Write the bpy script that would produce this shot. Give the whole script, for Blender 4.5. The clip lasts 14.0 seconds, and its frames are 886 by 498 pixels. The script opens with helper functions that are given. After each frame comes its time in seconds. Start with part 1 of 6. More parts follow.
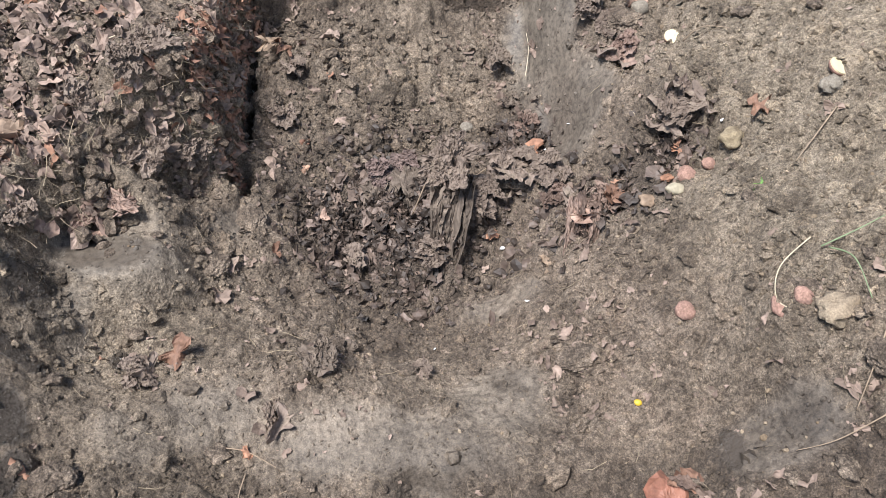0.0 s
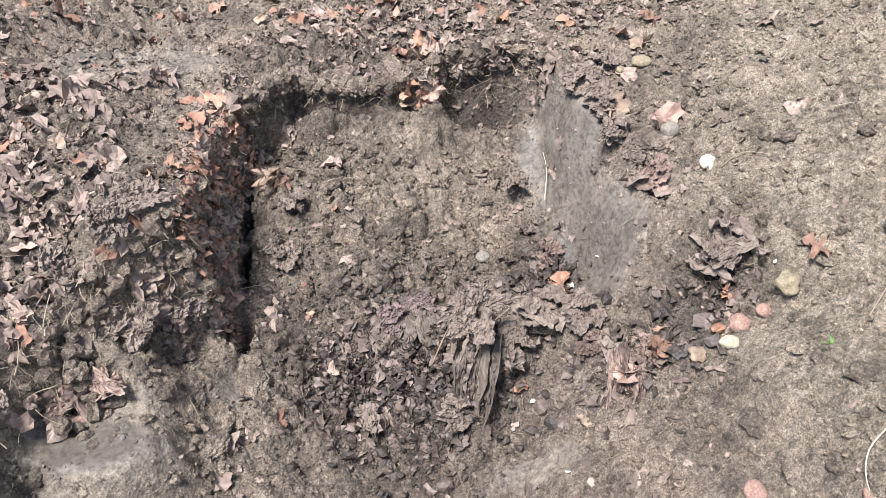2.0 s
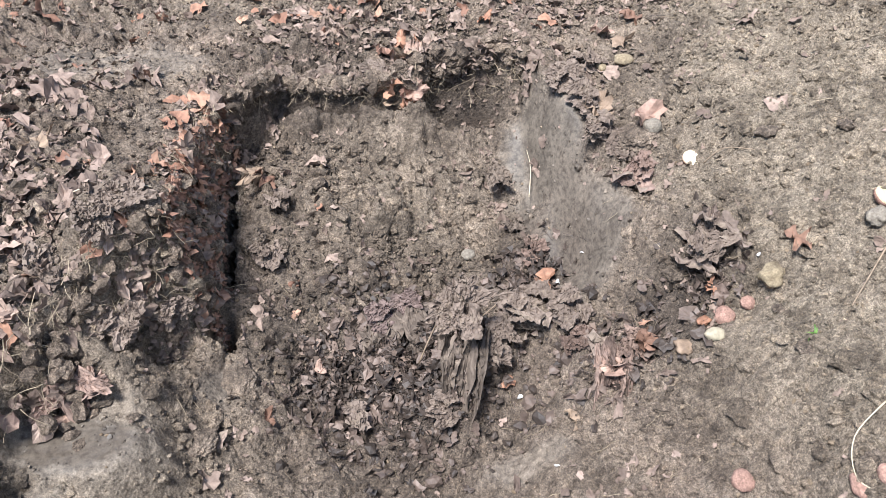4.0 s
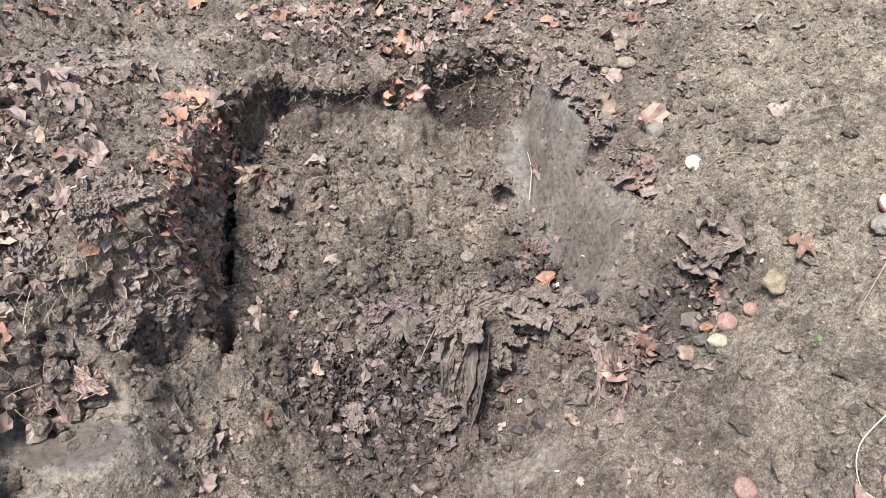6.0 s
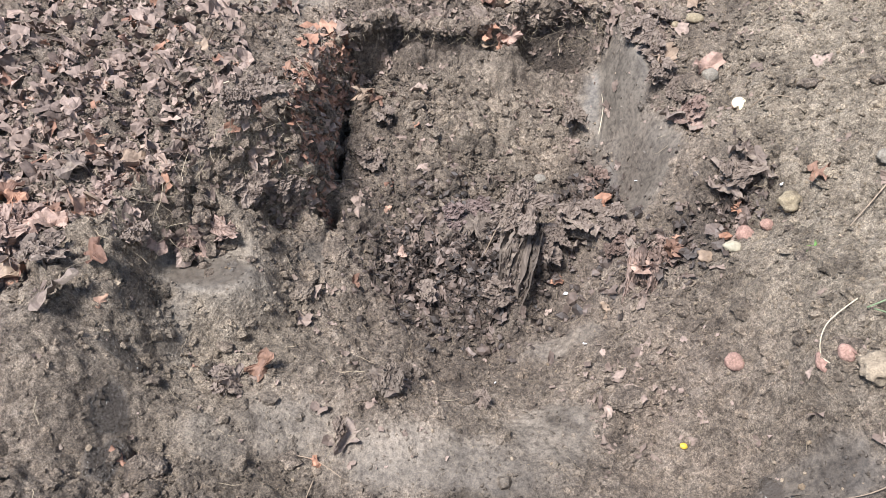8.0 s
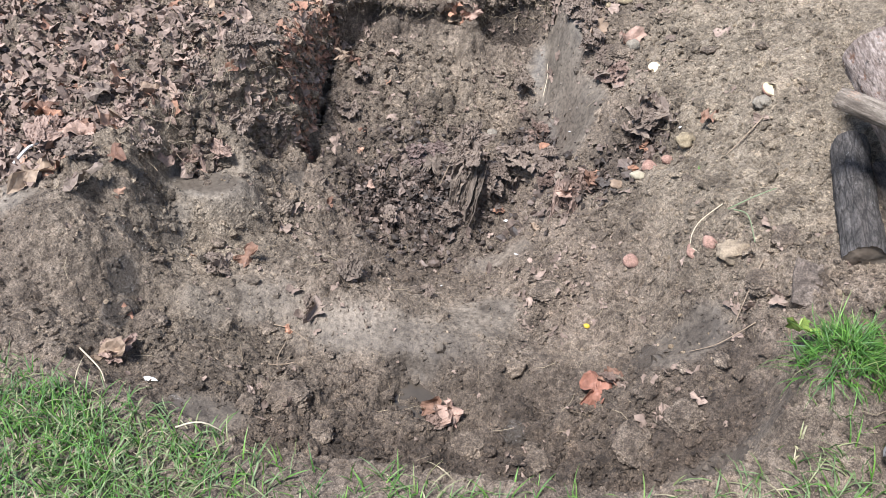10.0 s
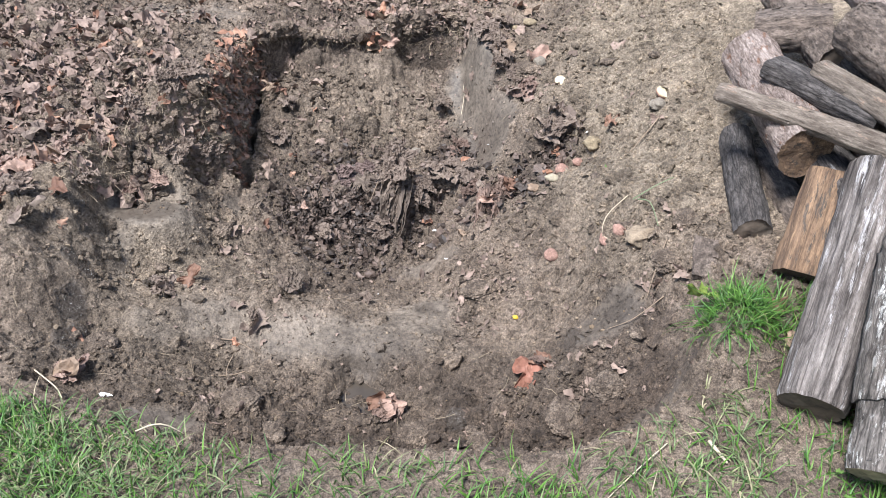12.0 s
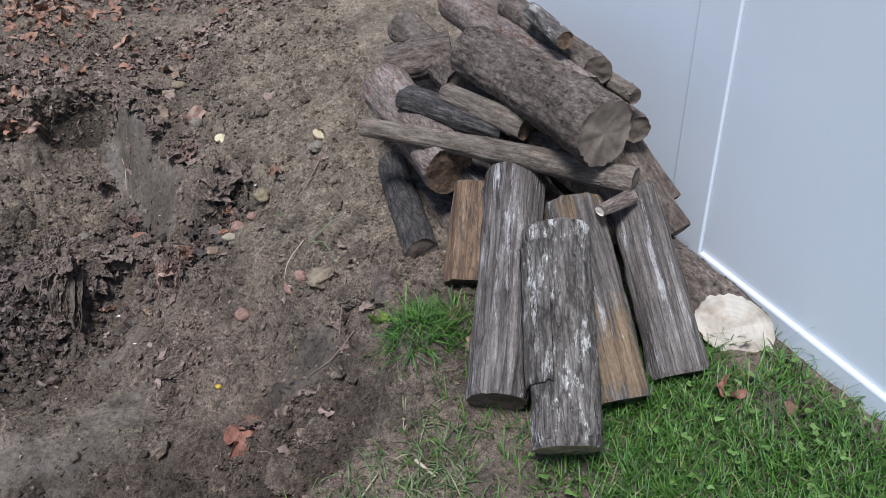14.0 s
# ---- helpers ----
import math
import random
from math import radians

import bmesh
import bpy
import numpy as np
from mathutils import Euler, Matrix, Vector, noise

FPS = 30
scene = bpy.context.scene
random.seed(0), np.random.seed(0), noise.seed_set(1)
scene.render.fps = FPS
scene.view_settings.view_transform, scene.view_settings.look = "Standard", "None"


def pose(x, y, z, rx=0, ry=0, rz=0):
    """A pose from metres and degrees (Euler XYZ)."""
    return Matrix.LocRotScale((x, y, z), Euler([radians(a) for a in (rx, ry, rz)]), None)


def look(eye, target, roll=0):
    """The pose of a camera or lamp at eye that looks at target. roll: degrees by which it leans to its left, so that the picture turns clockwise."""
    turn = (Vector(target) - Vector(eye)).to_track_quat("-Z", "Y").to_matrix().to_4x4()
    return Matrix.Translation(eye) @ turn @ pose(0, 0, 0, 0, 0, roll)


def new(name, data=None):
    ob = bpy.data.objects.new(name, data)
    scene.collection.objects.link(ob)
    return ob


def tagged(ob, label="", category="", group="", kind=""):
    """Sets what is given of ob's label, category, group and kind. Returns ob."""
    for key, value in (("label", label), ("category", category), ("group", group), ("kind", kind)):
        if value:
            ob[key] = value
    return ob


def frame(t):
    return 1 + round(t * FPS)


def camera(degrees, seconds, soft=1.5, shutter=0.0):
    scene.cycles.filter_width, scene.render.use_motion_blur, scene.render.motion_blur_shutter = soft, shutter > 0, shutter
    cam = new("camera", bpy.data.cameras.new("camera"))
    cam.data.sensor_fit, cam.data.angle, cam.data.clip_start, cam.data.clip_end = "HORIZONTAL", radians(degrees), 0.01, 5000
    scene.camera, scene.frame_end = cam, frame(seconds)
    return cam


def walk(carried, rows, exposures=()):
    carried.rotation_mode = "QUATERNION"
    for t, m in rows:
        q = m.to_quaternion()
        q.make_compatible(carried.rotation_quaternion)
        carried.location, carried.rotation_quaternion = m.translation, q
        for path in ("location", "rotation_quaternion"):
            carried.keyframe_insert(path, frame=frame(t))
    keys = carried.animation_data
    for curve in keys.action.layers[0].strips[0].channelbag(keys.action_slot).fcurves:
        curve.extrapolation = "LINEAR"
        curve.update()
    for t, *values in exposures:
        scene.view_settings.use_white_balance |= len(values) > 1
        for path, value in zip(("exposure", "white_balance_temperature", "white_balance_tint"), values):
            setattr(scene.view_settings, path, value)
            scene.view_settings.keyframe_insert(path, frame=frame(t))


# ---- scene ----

cam = camera(55.9, 14.0, soft=0.6)

PATH = [
    (0, (-0.006, -0.003, 1.164), (0.0, 1.486, -0.172), 0.1),
    (0.5, (-0.003, 0.094, 1.099), (-0.053, 1.473, -0.349), -0.4),
    (1, (-0.072, 0.25, 1.132), (-0.112, 1.685, -0.261), -3.1),
    (1.5, (-0.086, 0.313, 1.198), (-0.093, 1.838, -0.096), -3.4),
    (2, (-0.088, 0.321, 1.211), (-0.042, 1.885, -0.034), -0.9),
    (2.5, (-0.088, 0.316, 1.194), (-0.006, 1.881, -0.049), -0.7),
    (3, (-0.104, 0.308, 1.195), (-0.009, 1.876, -0.044), -0.6),
    (5.3, (-0.122, 0.303, 1.194), (-0.004, 1.876, -0.037), 0.8),
    (5.5, (-0.132, 0.309, 1.19), (-0.009, 1.88, -0.041), 1.0),
    (6, (-0.138, 0.323, 1.188), (-0.01, 1.893, -0.045), 1.2),
    (6.5, (-0.138, 0.301, 1.19), (-0.022, 1.866, -0.05), 1.5),
    (7, (-0.028, 0.155, 1.225), (-0.11, 1.726, -0.01), -0.0),
    (7.5, (0.045, 0.015, 1.23), (-0.144, 1.573, -0.01), -0.2),
    (8, (0.027, -0.14, 1.244), (-0.16, 1.417, 0.003), -0.8),
    (8.5, (0.069, -0.309, 1.244), (-0.121, 1.25, 0.005), -0.9),
    (9, (0.199, -0.461, 1.241), (-0.017, 1.112, 0.025), 1.1),
    (9.2, (0.22, -0.498, 1.244), (0.001, 1.076, 0.03), 1.3),
    (11.3, (0.18, -0.849, 1.289), (0.115, 0.806, 0.167), 0.9),
    (11.5, (0.191, -0.846, 1.282), (0.137, 0.812, 0.164), 0.7),
    (12, (0.227, -0.857, 1.283), (0.2, 0.806, 0.173), 0.5),
    (12.5, (0.243, -0.87, 1.283), (0.241, 0.799, 0.181), 0.2),
    (13, (0.278, -0.873, 1.291), (0.45, 0.798, 0.206), 1.3),
    (13.5, (0.35, -0.88, 1.295), (0.823, 0.746, 0.23), -0.3),
    (14, (0.36, -0.87, 1.295), (0.968, 0.738, 0.274), -0.5),
]
walk(cam, [(t, look(eye, target, roll)) for t, eye, target, roll in PATH],
     ((0, 1.58, 6080, 10), (0.5, 1.9, 5950, 10), (1.5, 2.0, 5900, 10), (3, 1.82, 5900, 10), (6, 1.82, 5900, 10), (9, 1.74, 5900, 10), (12.5, 1.68, 5900, 11), (13.5, .86, 5680, 11), (14, 0.65, 5660, 11)))

# ---- world and light ----
# a bright overcast day: soft light from high above the pit
SUN_ELEVATION, SUN_AZIMUTH = 62.0, -142.0
world = bpy.data.worlds.new("sky")
scene.world = world
world.use_nodes = True
wn = world.node_tree.nodes
sky = wn.new("ShaderNodeTexSky")
sky.sky_type, sky.sun_disc = "NISHITA", False
sky.sun_elevation, sky.sun_rotation = radians(SUN_ELEVATION), radians(SUN_AZIMUTH)
world.node_tree.links.new(sky.outputs["Color"], wn["Background"].inputs["Color"])
wn["Background"].inputs["Strength"].default_value = 0.052
sun_data = bpy.data.lights.new("sun", "SUN")
sun_data.energy, sun_data.angle, sun_data.color = 2.65, radians(16), (1.0, 0.97, 0.93)
sun = new("sun", sun_data)
sa, se = radians(SUN_AZIMUTH), radians(SUN_ELEVATION)
sun_way = Vector((math.sin(sa) * math.cos(se), math.cos(sa) * math.cos(se), math.sin(se)))
sun.matrix_world = look((0, 0, 8) , Vector((0, 0, 8)) - sun_way)


# ---- materials ----
def graph(name):
    m = bpy.data.materials.new(name)
    m.use_nodes = True
    nt = m.node_tree
    return m, nt, nt.nodes["Principled BSDF"]


def node(nt, kind, **values):
    n = nt.nodes.new(kind)
    for key, value in values.items():
        n.inputs[key].default_value = value
    return n


def ramp(nt, source, *stops):
    """A colour ramp over source; stops are (place, r, g, b)."""
    n = nt.nodes.new("ShaderNodeValToRGB")
    e = n.color_ramp.elements
    while len(e) < len(stops):
        e.new(0.5)
    for el, (at, r, g, b) in zip(e, stops):
        el.position, el.color = at, (r, g, b, 1)
    nt.links.new(source, n.inputs["Fac"])
    return n.outputs["Color"]


def mixed(nt, how, fac, a, b):
    n = nt.nodes.new("ShaderNodeMix")
    n.data_type, n.blend_type = "RGBA", how
    for key, value in ((0, fac), (6, a), (7, b)):
        if isinstance(value, bpy.types.NodeSocket):
            nt.links.new(value, n.inputs[key])
        else:
            n.inputs[key].default_value = value if key == 0 else (*value, 1)
    return n.outputs[2]


def coords(nt, scale=(1, 1, 1)):
    c, m = nt.nodes.new("ShaderNodeTexCoord"), nt.nodes.new("ShaderNodeMapping")
    m.inputs["Scale"].default_value = scale
    nt.links.new(c.outputs["Object"], m.inputs["Vector"])
    return m.outputs["Vector"]


def speckle(nt, vec, scale, detail=6.0, rough=0.6):
    n = node(nt, "ShaderNodeTexNoise", Scale=scale, Detail=detail, Roughness=rough)
    nt.links.new(vec, n.inputs["Vector"])
    return n.outputs["Fac"]


def relief(nt, bsdf, *layers):
    """Bump layers (height, strength, distance) one on the other."""
    last = None
    for height, strength, distance in layers:
        b = node(nt, "ShaderNodeBump", Distance=distance)
        if isinstance(strength, bpy.types.NodeSocket):
            nt.links.new(strength, b.inputs["Strength"])
        else:
            b.inputs["Strength"].default_value = strength
        nt.links.new(height, b.inputs["Height"])
        if last:
            nt.links.new(last, b.inputs["Normal"])
        last = b.outputs["Normal"]
    nt.links.new(last, bsdf.inputs["Normal"])


def attribute(nt, name):
    a = nt.nodes.new("ShaderNodeAttribute")
    a.attribute_name = name
    return a.outputs["Fac"]


def random_of(nt, island=True):
    if island:
        return nt.nodes.new("ShaderNodeNewGeometry").outputs["Random Per Island"]
    return nt.nodes.new("ShaderNodeObjectInfo").outputs["Random"]


def soil_material(name="soil", pieces=False):
    """Garden soil; pieces: each loose crumb has a tone of its own."""
    m, nt, bsdf = graph(name)
    v = coords(nt)
    broad, mid, fine = speckle(nt, v, 3.0, 5), speckle(nt, v, 22.0, 8, 0.7), speckle(nt, v, 260.0, 4, 0.7)
    col = ramp(nt, mid, (0.28, 0.105, 0.077, 0.056), (0.5, 0.2, 0.153, 0.115), (0.72, 0.305, 0.243, 0.19))
    tan = ramp(nt, mid, (0.28, 0.17, 0.134, 0.096), (0.72, 0.4, 0.328, 0.244))
    lump = speckle(nt, v, 70.0, 6, 0.75)
    broad_m = ramp(nt, broad, (0.42, 0, 0, 0), (0.62, 1, 1, 1))
    col = mixed(nt, "MIX", broad_m, col, mixed(nt, "MIX", 0.55, (0.3, 0.237, 0.178), col))
    col = mixed(nt, "MIX", attribute(nt, "sandy"), col, tan)
    smooth_clay = ramp(nt, broad, (0.3, 0.125, 0.102, 0.079), (0.7, 0.185, 0.153, 0.119))
    col = mixed(nt, "MIX", attribute(nt, "slick"), col, smooth_clay)
    damp = mixed(nt, "MULTIPLY", attribute(nt, "damp"), col, (0.5, 0.48, 0.47))
    col = damp
    patch = speckle(nt, v, 7.0, 9, 0.65)
    col = mixed(nt, "MULTIPLY", 0.8, col, ramp(nt, patch, (0.36, 0.55, 0.53, 0.51), (0.47, 0.95, 0.95, 0.94), (0.56, 1.15, 1.15, 1.14), (0.68, 1.45, 1.43, 1.4)))
    # leaf mould colour, also used as painted shade in deep recesses
    humus_shade = ramp(nt, mid, (0.3, 0.036, 0.027, 0.02), (0.7, 0.115, 0.084, 0.063))
    col = mixed(nt, "MIX", attribute(nt, "humus_shade"), col, humus_shade)
    grain = ramp(nt, fine, (0.36, 0.45, 0.43, 0.41), (0.52, 1, 1, 1), (0.66, 1.4, 1.38, 1.35))
    calm_grain = nt.nodes.new("ShaderNodeMapRange")
    calm_grain.inputs["To Min"].default_value, calm_grain.inputs["To Max"].default_value = 0.9, 0.3
    nt.links.new(attribute(nt, "slick"), calm_grain.inputs["Value"])
    col = mixed(nt, "MULTIPLY", calm_grain.outputs["Result"], col, grain)
    dust = speckle(nt, v, 620.0, 2, 0.6)
    col = mixed(nt, "MULTIPLY", calm_grain.outputs["Result"], col, ramp(nt, dust, (0.36, 0.55, 0.53, 0.5), (0.5, 1, 1, 1), (0.64, 1.45, 1.43, 1.4)))
    col = mixed(nt, "MULTIPLY", 0.85, col, ramp(nt, lump, (0.36, 0.36, 0.33, 0.31), (0.52, 1, 1, 1), (0.66, 1.4, 1.39, 1.35)))
    col = mixed(nt, "MIX", attribute(nt, "wet"), col, (0.085, 0.068, 0.053))
    if pieces:
        col = mixed(nt, "MULTIPLY", 1.0, col, ramp(nt, random_of(nt), (0.0, 0.62, 0.60, 0.58), (0.45, 1.0, 0.99, 0.98), (0.8, 1.15, 1.14, 1.12), (1.0, 1.38, 1.35, 1.3)))
    nt.links.new(col, bsdf.inputs["Base Color"])
    soaked = attribute(nt, "wet")
    gloss = nt.nodes.new("ShaderNodeMapRange")
    gloss.inputs["To Min"].default_value, gloss.inputs["To Max"].default_value = 0.92, 0.64
    nt.links.new(attribute(nt, "slick"), gloss.inputs["Value"])
    sheen = nt.nodes.new("ShaderNodeMapRange")
    sheen.inputs["To Max"].default_value = 0.14
    nt.links.new(soaked, sheen.inputs["Value"])
    nt.links.new(gloss.outputs["Result"], sheen.inputs["To Min"])
    nt.links.new(sheen.outputs["Result"], bsdf.inputs["Roughness"])
    crumbs = nt.nodes.new("ShaderNodeTexVoronoi")
    crumbs.inputs["Scale"].default_value = 120
    nt.links.new(v, crumbs.inputs["Vector"])
    calm = nt.nodes.new("ShaderNodeMapRange")
    calm.inputs["To Min"].default_value, calm.inputs["To Max"].default_value = 0.95, 0.1
    nt.links.new(attribute(nt, "slick"), calm.inputs["Value"])
    even = calm.outputs["Result"]
    relief(nt, bsdf, (mid, even, 0.010), (lump, even, 0.008), (crumbs.outputs["Distance"], even, 0.004), (fine, even, 0.0045))
    return m


def crumb_material(name, dark, light):
    m, nt, bsdf = graph(name)
    v = coords(nt)
    col = ramp(nt, random_of(nt), (0.0, *dark), (1.0, *light))
    fine = speckle(nt, v, 240.0, 4, 0.7)
    blot = speckle(nt, v, 60.0, 6, 0.7)
    col = mixed(nt, "MULTIPLY", 0.8, col, ramp(nt, fine, (0.3, 0.6, 0.58, 0.55), (0.7, 1.15, 1.15, 1.12)))
    col = mixed(nt, "MULTIPLY", 0.7, col, ramp(nt, blot, (0.33, 0.5, 0.47, 0.45), (0.6, 1.1, 1.1, 1.08)))
    nt.links.new(col, bsdf.inputs["Base Color"])
    bsdf.inputs["Roughness"].default_value = 0.92
    relief(nt, bsdf, (blot, 0.5, 0.006), (fine, 0.6, 0.003))
    return m


def leaf_material(name, stops, rough=0.8, island=True, mud=0.0):
    m, nt, bsdf = graph(name)
    v = coords(nt)
    col = ramp(nt, random_of(nt, island), *stops)
    blot, fine = speckle(nt, v, 45.0, 5), speckle(nt, v, 300.0, 3)
    col = mixed(nt, "MULTIPLY", 0.85, col, ramp(nt, blot, (0.3, 0.45, 0.42, 0.4), (0.6, 1.1, 1.08, 1.05)))
    if mud:
        smear = speckle(nt, v, 32.0, 8, 0.7)
        cover = ramp(nt, smear, (0.76 - 0.32 * mud, 0, 0, 0), (0.83 - 0.31 * mud, 1, 1, 1))
        earth = ramp(nt, speckle(nt, v, 90.0, 6, 0.7), (0.3, 0.1, 0.075, 0.055), (0.7, 0.28, 0.215, 0.16))
        col = mixed(nt, "MIX", cover, col, earth)
    nt.links.new(col, bsdf.inputs["Base Color"])
    bsdf.inputs["Roughness"].default_value = rough
    relief(nt, bsdf, (blot, 0.6, 0.006), (fine, 0.5, 0.002))
    return m


def bark_material(name, dark, light, pale=None, pale_amount=0.5, along=0.12, ridge=0.008, ochre=None, cracked=0.75):
    """Weathered wood or bark with grain along the local z axis; pale: colour of lichen or bleached streaks."""
    m, nt, bsdf = graph(name)
    v = coords(nt, (1, 1, along))
    big, fib, fine = speckle(nt, coords(nt, (1, 1, .4)), 12, 5), speckle(nt, v, 60, 8, 0.75), speckle(nt, coords(nt, (1, 1, .3)), 240, 5, 0.7)
    mid = tuple((a + c) / 2 for a, c in zip(dark, light))
    col = ramp(nt, fib, (0.36, *dark), (0.5, *mid), (0.62, *light))
    if ochre:
        col = mixed(nt, "MIX", ramp(nt, big, (0.46, 0, 0, 0), (0.54, 1, 1, 1)), col, mixed(nt, "MULTIPLY", 0.8, ochre, ramp(nt, fib, (0.35, 0.45, 0.4, 0.36), (0.6, 1.1, 1.1, 1.1))))
    if pale:
        patch = speckle(nt, coords(nt, (1, 1, min(0.5, along * 1.6 + 0.04))), 34, 9, 0.78)
        col = mixed(nt, "MIX", ramp(nt, patch, (pale_amount, 0, 0, 0), (pale_amount + 0.05, 1, 1, 1)), col, pale)
    cracks = nt.nodes.new("ShaderNodeTexVoronoi")
    cracks.feature = "DISTANCE_TO_EDGE"
    cracks.inputs["Scale"].default_value = 55
    nt.links.new(coords(nt, (1, 1, along * .6)), cracks.inputs["Vector"])
    split = ramp(nt, cracks.outputs["Distance"], (0.0, 0.25, 0.22, 0.2), (0.09, 1, 1, 1))
    col = mixed(nt, "MULTIPLY", cracked, col, split)
    col = mixed(nt, "MULTIPLY", 0.85, col, ramp(nt, fine, (0.3, 0.5, 0.48, 0.46), (0.62, 1.15, 1.15, 1.15)))
    col = mixed(nt, "MULTIPLY", 0.75, col, ramp(nt, big, (0.3, 0.5, 0.46, 0.43), (0.62, 1.12, 1.12, 1.12)))
    nt.links.new(col, bsdf.inputs["Base Color"])
    bsdf.inputs["Roughness"].default_value = 0.88
    relief(nt, bsdf, (fib, 0.9, ridge), (cracks.outputs["Distance"], 0.8 * cracked, ridge), (fine, 0.5, 0.002))
    return m


def cut_material(name, dark, light):
    """Sawn end grain: faint rings and radial checks round the local z axis."""
    m, nt, bsdf = graph(name)
    v = coords(nt)
    rings = node(nt, "ShaderNodeTexWave", Scale=28.0, Distortion=2.5, Detail=3.0)
    rings.wave_type, rings.rings_direction = "RINGS", "Z"
    nt.links.new(v, rings.inputs["Vector"])
    stain, fine = speckle(nt, v, 20, 6), speckle(nt, v, 260, 4)
    col = ramp(nt, stain, (0.3, *dark), (0.62, *light))
    col = mixed(nt, "MULTIPLY", 0.14, col, ramp(nt, rings.outputs["Fac"], (0.0, 0.6, 0.55, 0.5), (0.6, 1, 1, 1)))
    nt.links.new(col, bsdf.inputs["Base Color"])
    bsdf.inputs["Roughness"].default_value = 0.85
    relief(nt, bsdf, (fine, 0.5, 0.002), (rings.outputs["Fac"], 0.1, 0.0006))
    return m


def plain_material(name, colour, rough, spots=0.12, scale=8.0, bump=0.0):
    m, nt, bsdf = graph(name)
    v = coords(nt)
    dust, fine = speckle(nt, v, scale, 6), speckle(nt, v, scale * 30, 3)
    lo = tuple(c * (1 - spots) for c in colour)
    nt.links.new(ramp(nt, dust, (0.3, *lo), (0.6, *colour)), bsdf.inputs["Base Color"])
    bsdf.inputs["Roughness"].default_value = rough
    if bump:
        relief(nt, bsdf, (fine, 0.4, bump))
    return m


SOIL = soil_material()
SOIL_BITS = soil_material("loose_soil", True)
PEBBLE = crumb_material("pebble", (0.19, 0.135, 0.085), (0.40, 0.315, 0.225))
ROTTEN = leaf_material("rotten_leaf", ((0.0, 0.12, 0.085, 0.066), (0.3, 0.22, 0.16, 0.125), (0.7, 0.29, 0.213, 0.168), (1.0, 0.36, 0.27, 0.218)), mud=.6)
WET_LEAF = leaf_material("wet_rotten_leaf", ((0.0, 0.035, 0.026, 0.02), (0.5, 0.08, 0.058, 0.045), (1.0, 0.21, 0.155, 0.125)), 0.6, mud=.4)
DRY = leaf_material("dry_leaf", ((0.0, 0.2, 0.105, 0.07), (0.5, 0.33, 0.175, 0.112), (1.0, 0.46, 0.285, 0.195)), mud=.35)
FADED = leaf_material("faded_leaf", ((0.0, 0.14, 0.1, 0.078), (0.4, 0.23, 0.165, 0.13), (0.8, 0.31, 0.228, 0.183), (1.0, 0.38, 0.27, 0.21)), mud=.45)
STRAW = leaf_material("straw", ((0.0, 0.16, 0.12, 0.08), (1.0, 0.42, 0.34, 0.23)))
VINYL = plain_material("white_vinyl", (0.82, 0.86, 0.9), 0.42, 0.04, 2.0)



# ---- the ground ----
def lattice(ix, iy, seed):
    h = (ix.astype(np.int64) * 374761393 + iy.astype(np.int64) * 668265263 + seed * 974711) & 0x7FFFFFFF
    h = ((h ^ (h >> 13)) * 1274126177) & 0x7FFFFFFF
    return ((h ^ (h >> 16)) & 0xFFFF) / 65535.0


def value_noise(x, y, seed):
    ix, iy = np.floor(x), np.floor(y)
    fx, fy = x - ix, y - iy
    fx, fy = fx * fx * (3 - 2 * fx), fy * fy * (3 - 2 * fy)
    a, b = lattice(ix, iy, seed), lattice(ix + 1, iy, seed)
    c, d = lattice(ix, iy + 1, seed), lattice(ix + 1, iy + 1, seed)
    return (a + (b - a) * fx) * (1 - fy) + (c + (d - c) * fx) * fy


def fractal(x, y, size, seed, octaves=4, gain=0.5):
    """Noise from -1 to 1 whose largest lumps are size metres wide."""
    out, amp, total = 0.0, 1.0, 0.0
    for o in range(octaves):
        k = 2.03 ** o / size
        out, total = out + amp * (2 * value_noise(x * k + 17.3 * o, y * k - 9.1 * o, seed + o) - 1), total + amp
        amp *= gain
    return out / total


def lumps(x, y, size, seed, fill=0.7):
    """Rounded clods about size metres wide: 0 between them, 1 on top."""
    u, v = x / size, y / size
    ix, iy = np.floor(u), np.floor(v)
    out = np.zeros_like(x)
    for dx in (-1, 0, 1):
        for dy in (-1, 0, 1):
            cx, cy = ix + dx, iy + dy
            r = 0.28 + 0.5 * lattice(cx, cy, seed + 2)
            there = lattice(cx, cy, seed + 3) < fill
            d2 = ((u - cx - lattice(cx, cy, seed)) ** 2 + (v - cy - lattice(cx, cy, seed + 1)) ** 2) / (r * r)
            out = np.maximum(out, np.where(there, np.clip(1 - d2, 0, 1) ** .8 * r / 0.78, 0))
    return out


RIM = [(-.82, .62, .10), (-.47, .53, .05), (-.28, .46, .04), (.10, .44, .04), (.48, .42, .04), (.70, .50, .05), (.80, .66, .05), (.80, .85, .08),
       (.68, 1.05, .12), (.63, 1.30, .13), (.55, 1.58, .11), (.44, 1.80, .08), (.375, 1.97, .075), (.305, 2.20, .05), (.25, 2.44, .03), (.19, 2.50, .02),
       (.0, 2.495, .02), (-.07, 2.43, .015), (-.42, 2.425, .015), (-.54, 2.27, .015), (-.58, 2.08, .025), (-.575, 1.90, .035), (-.572, 1.74, .035), (-.68, 1.655, .04),
       (-.77, 1.55, .04), (-.81, 1.38, .09), (-.86, 1.15, .14), (-.92, .88, .15)]


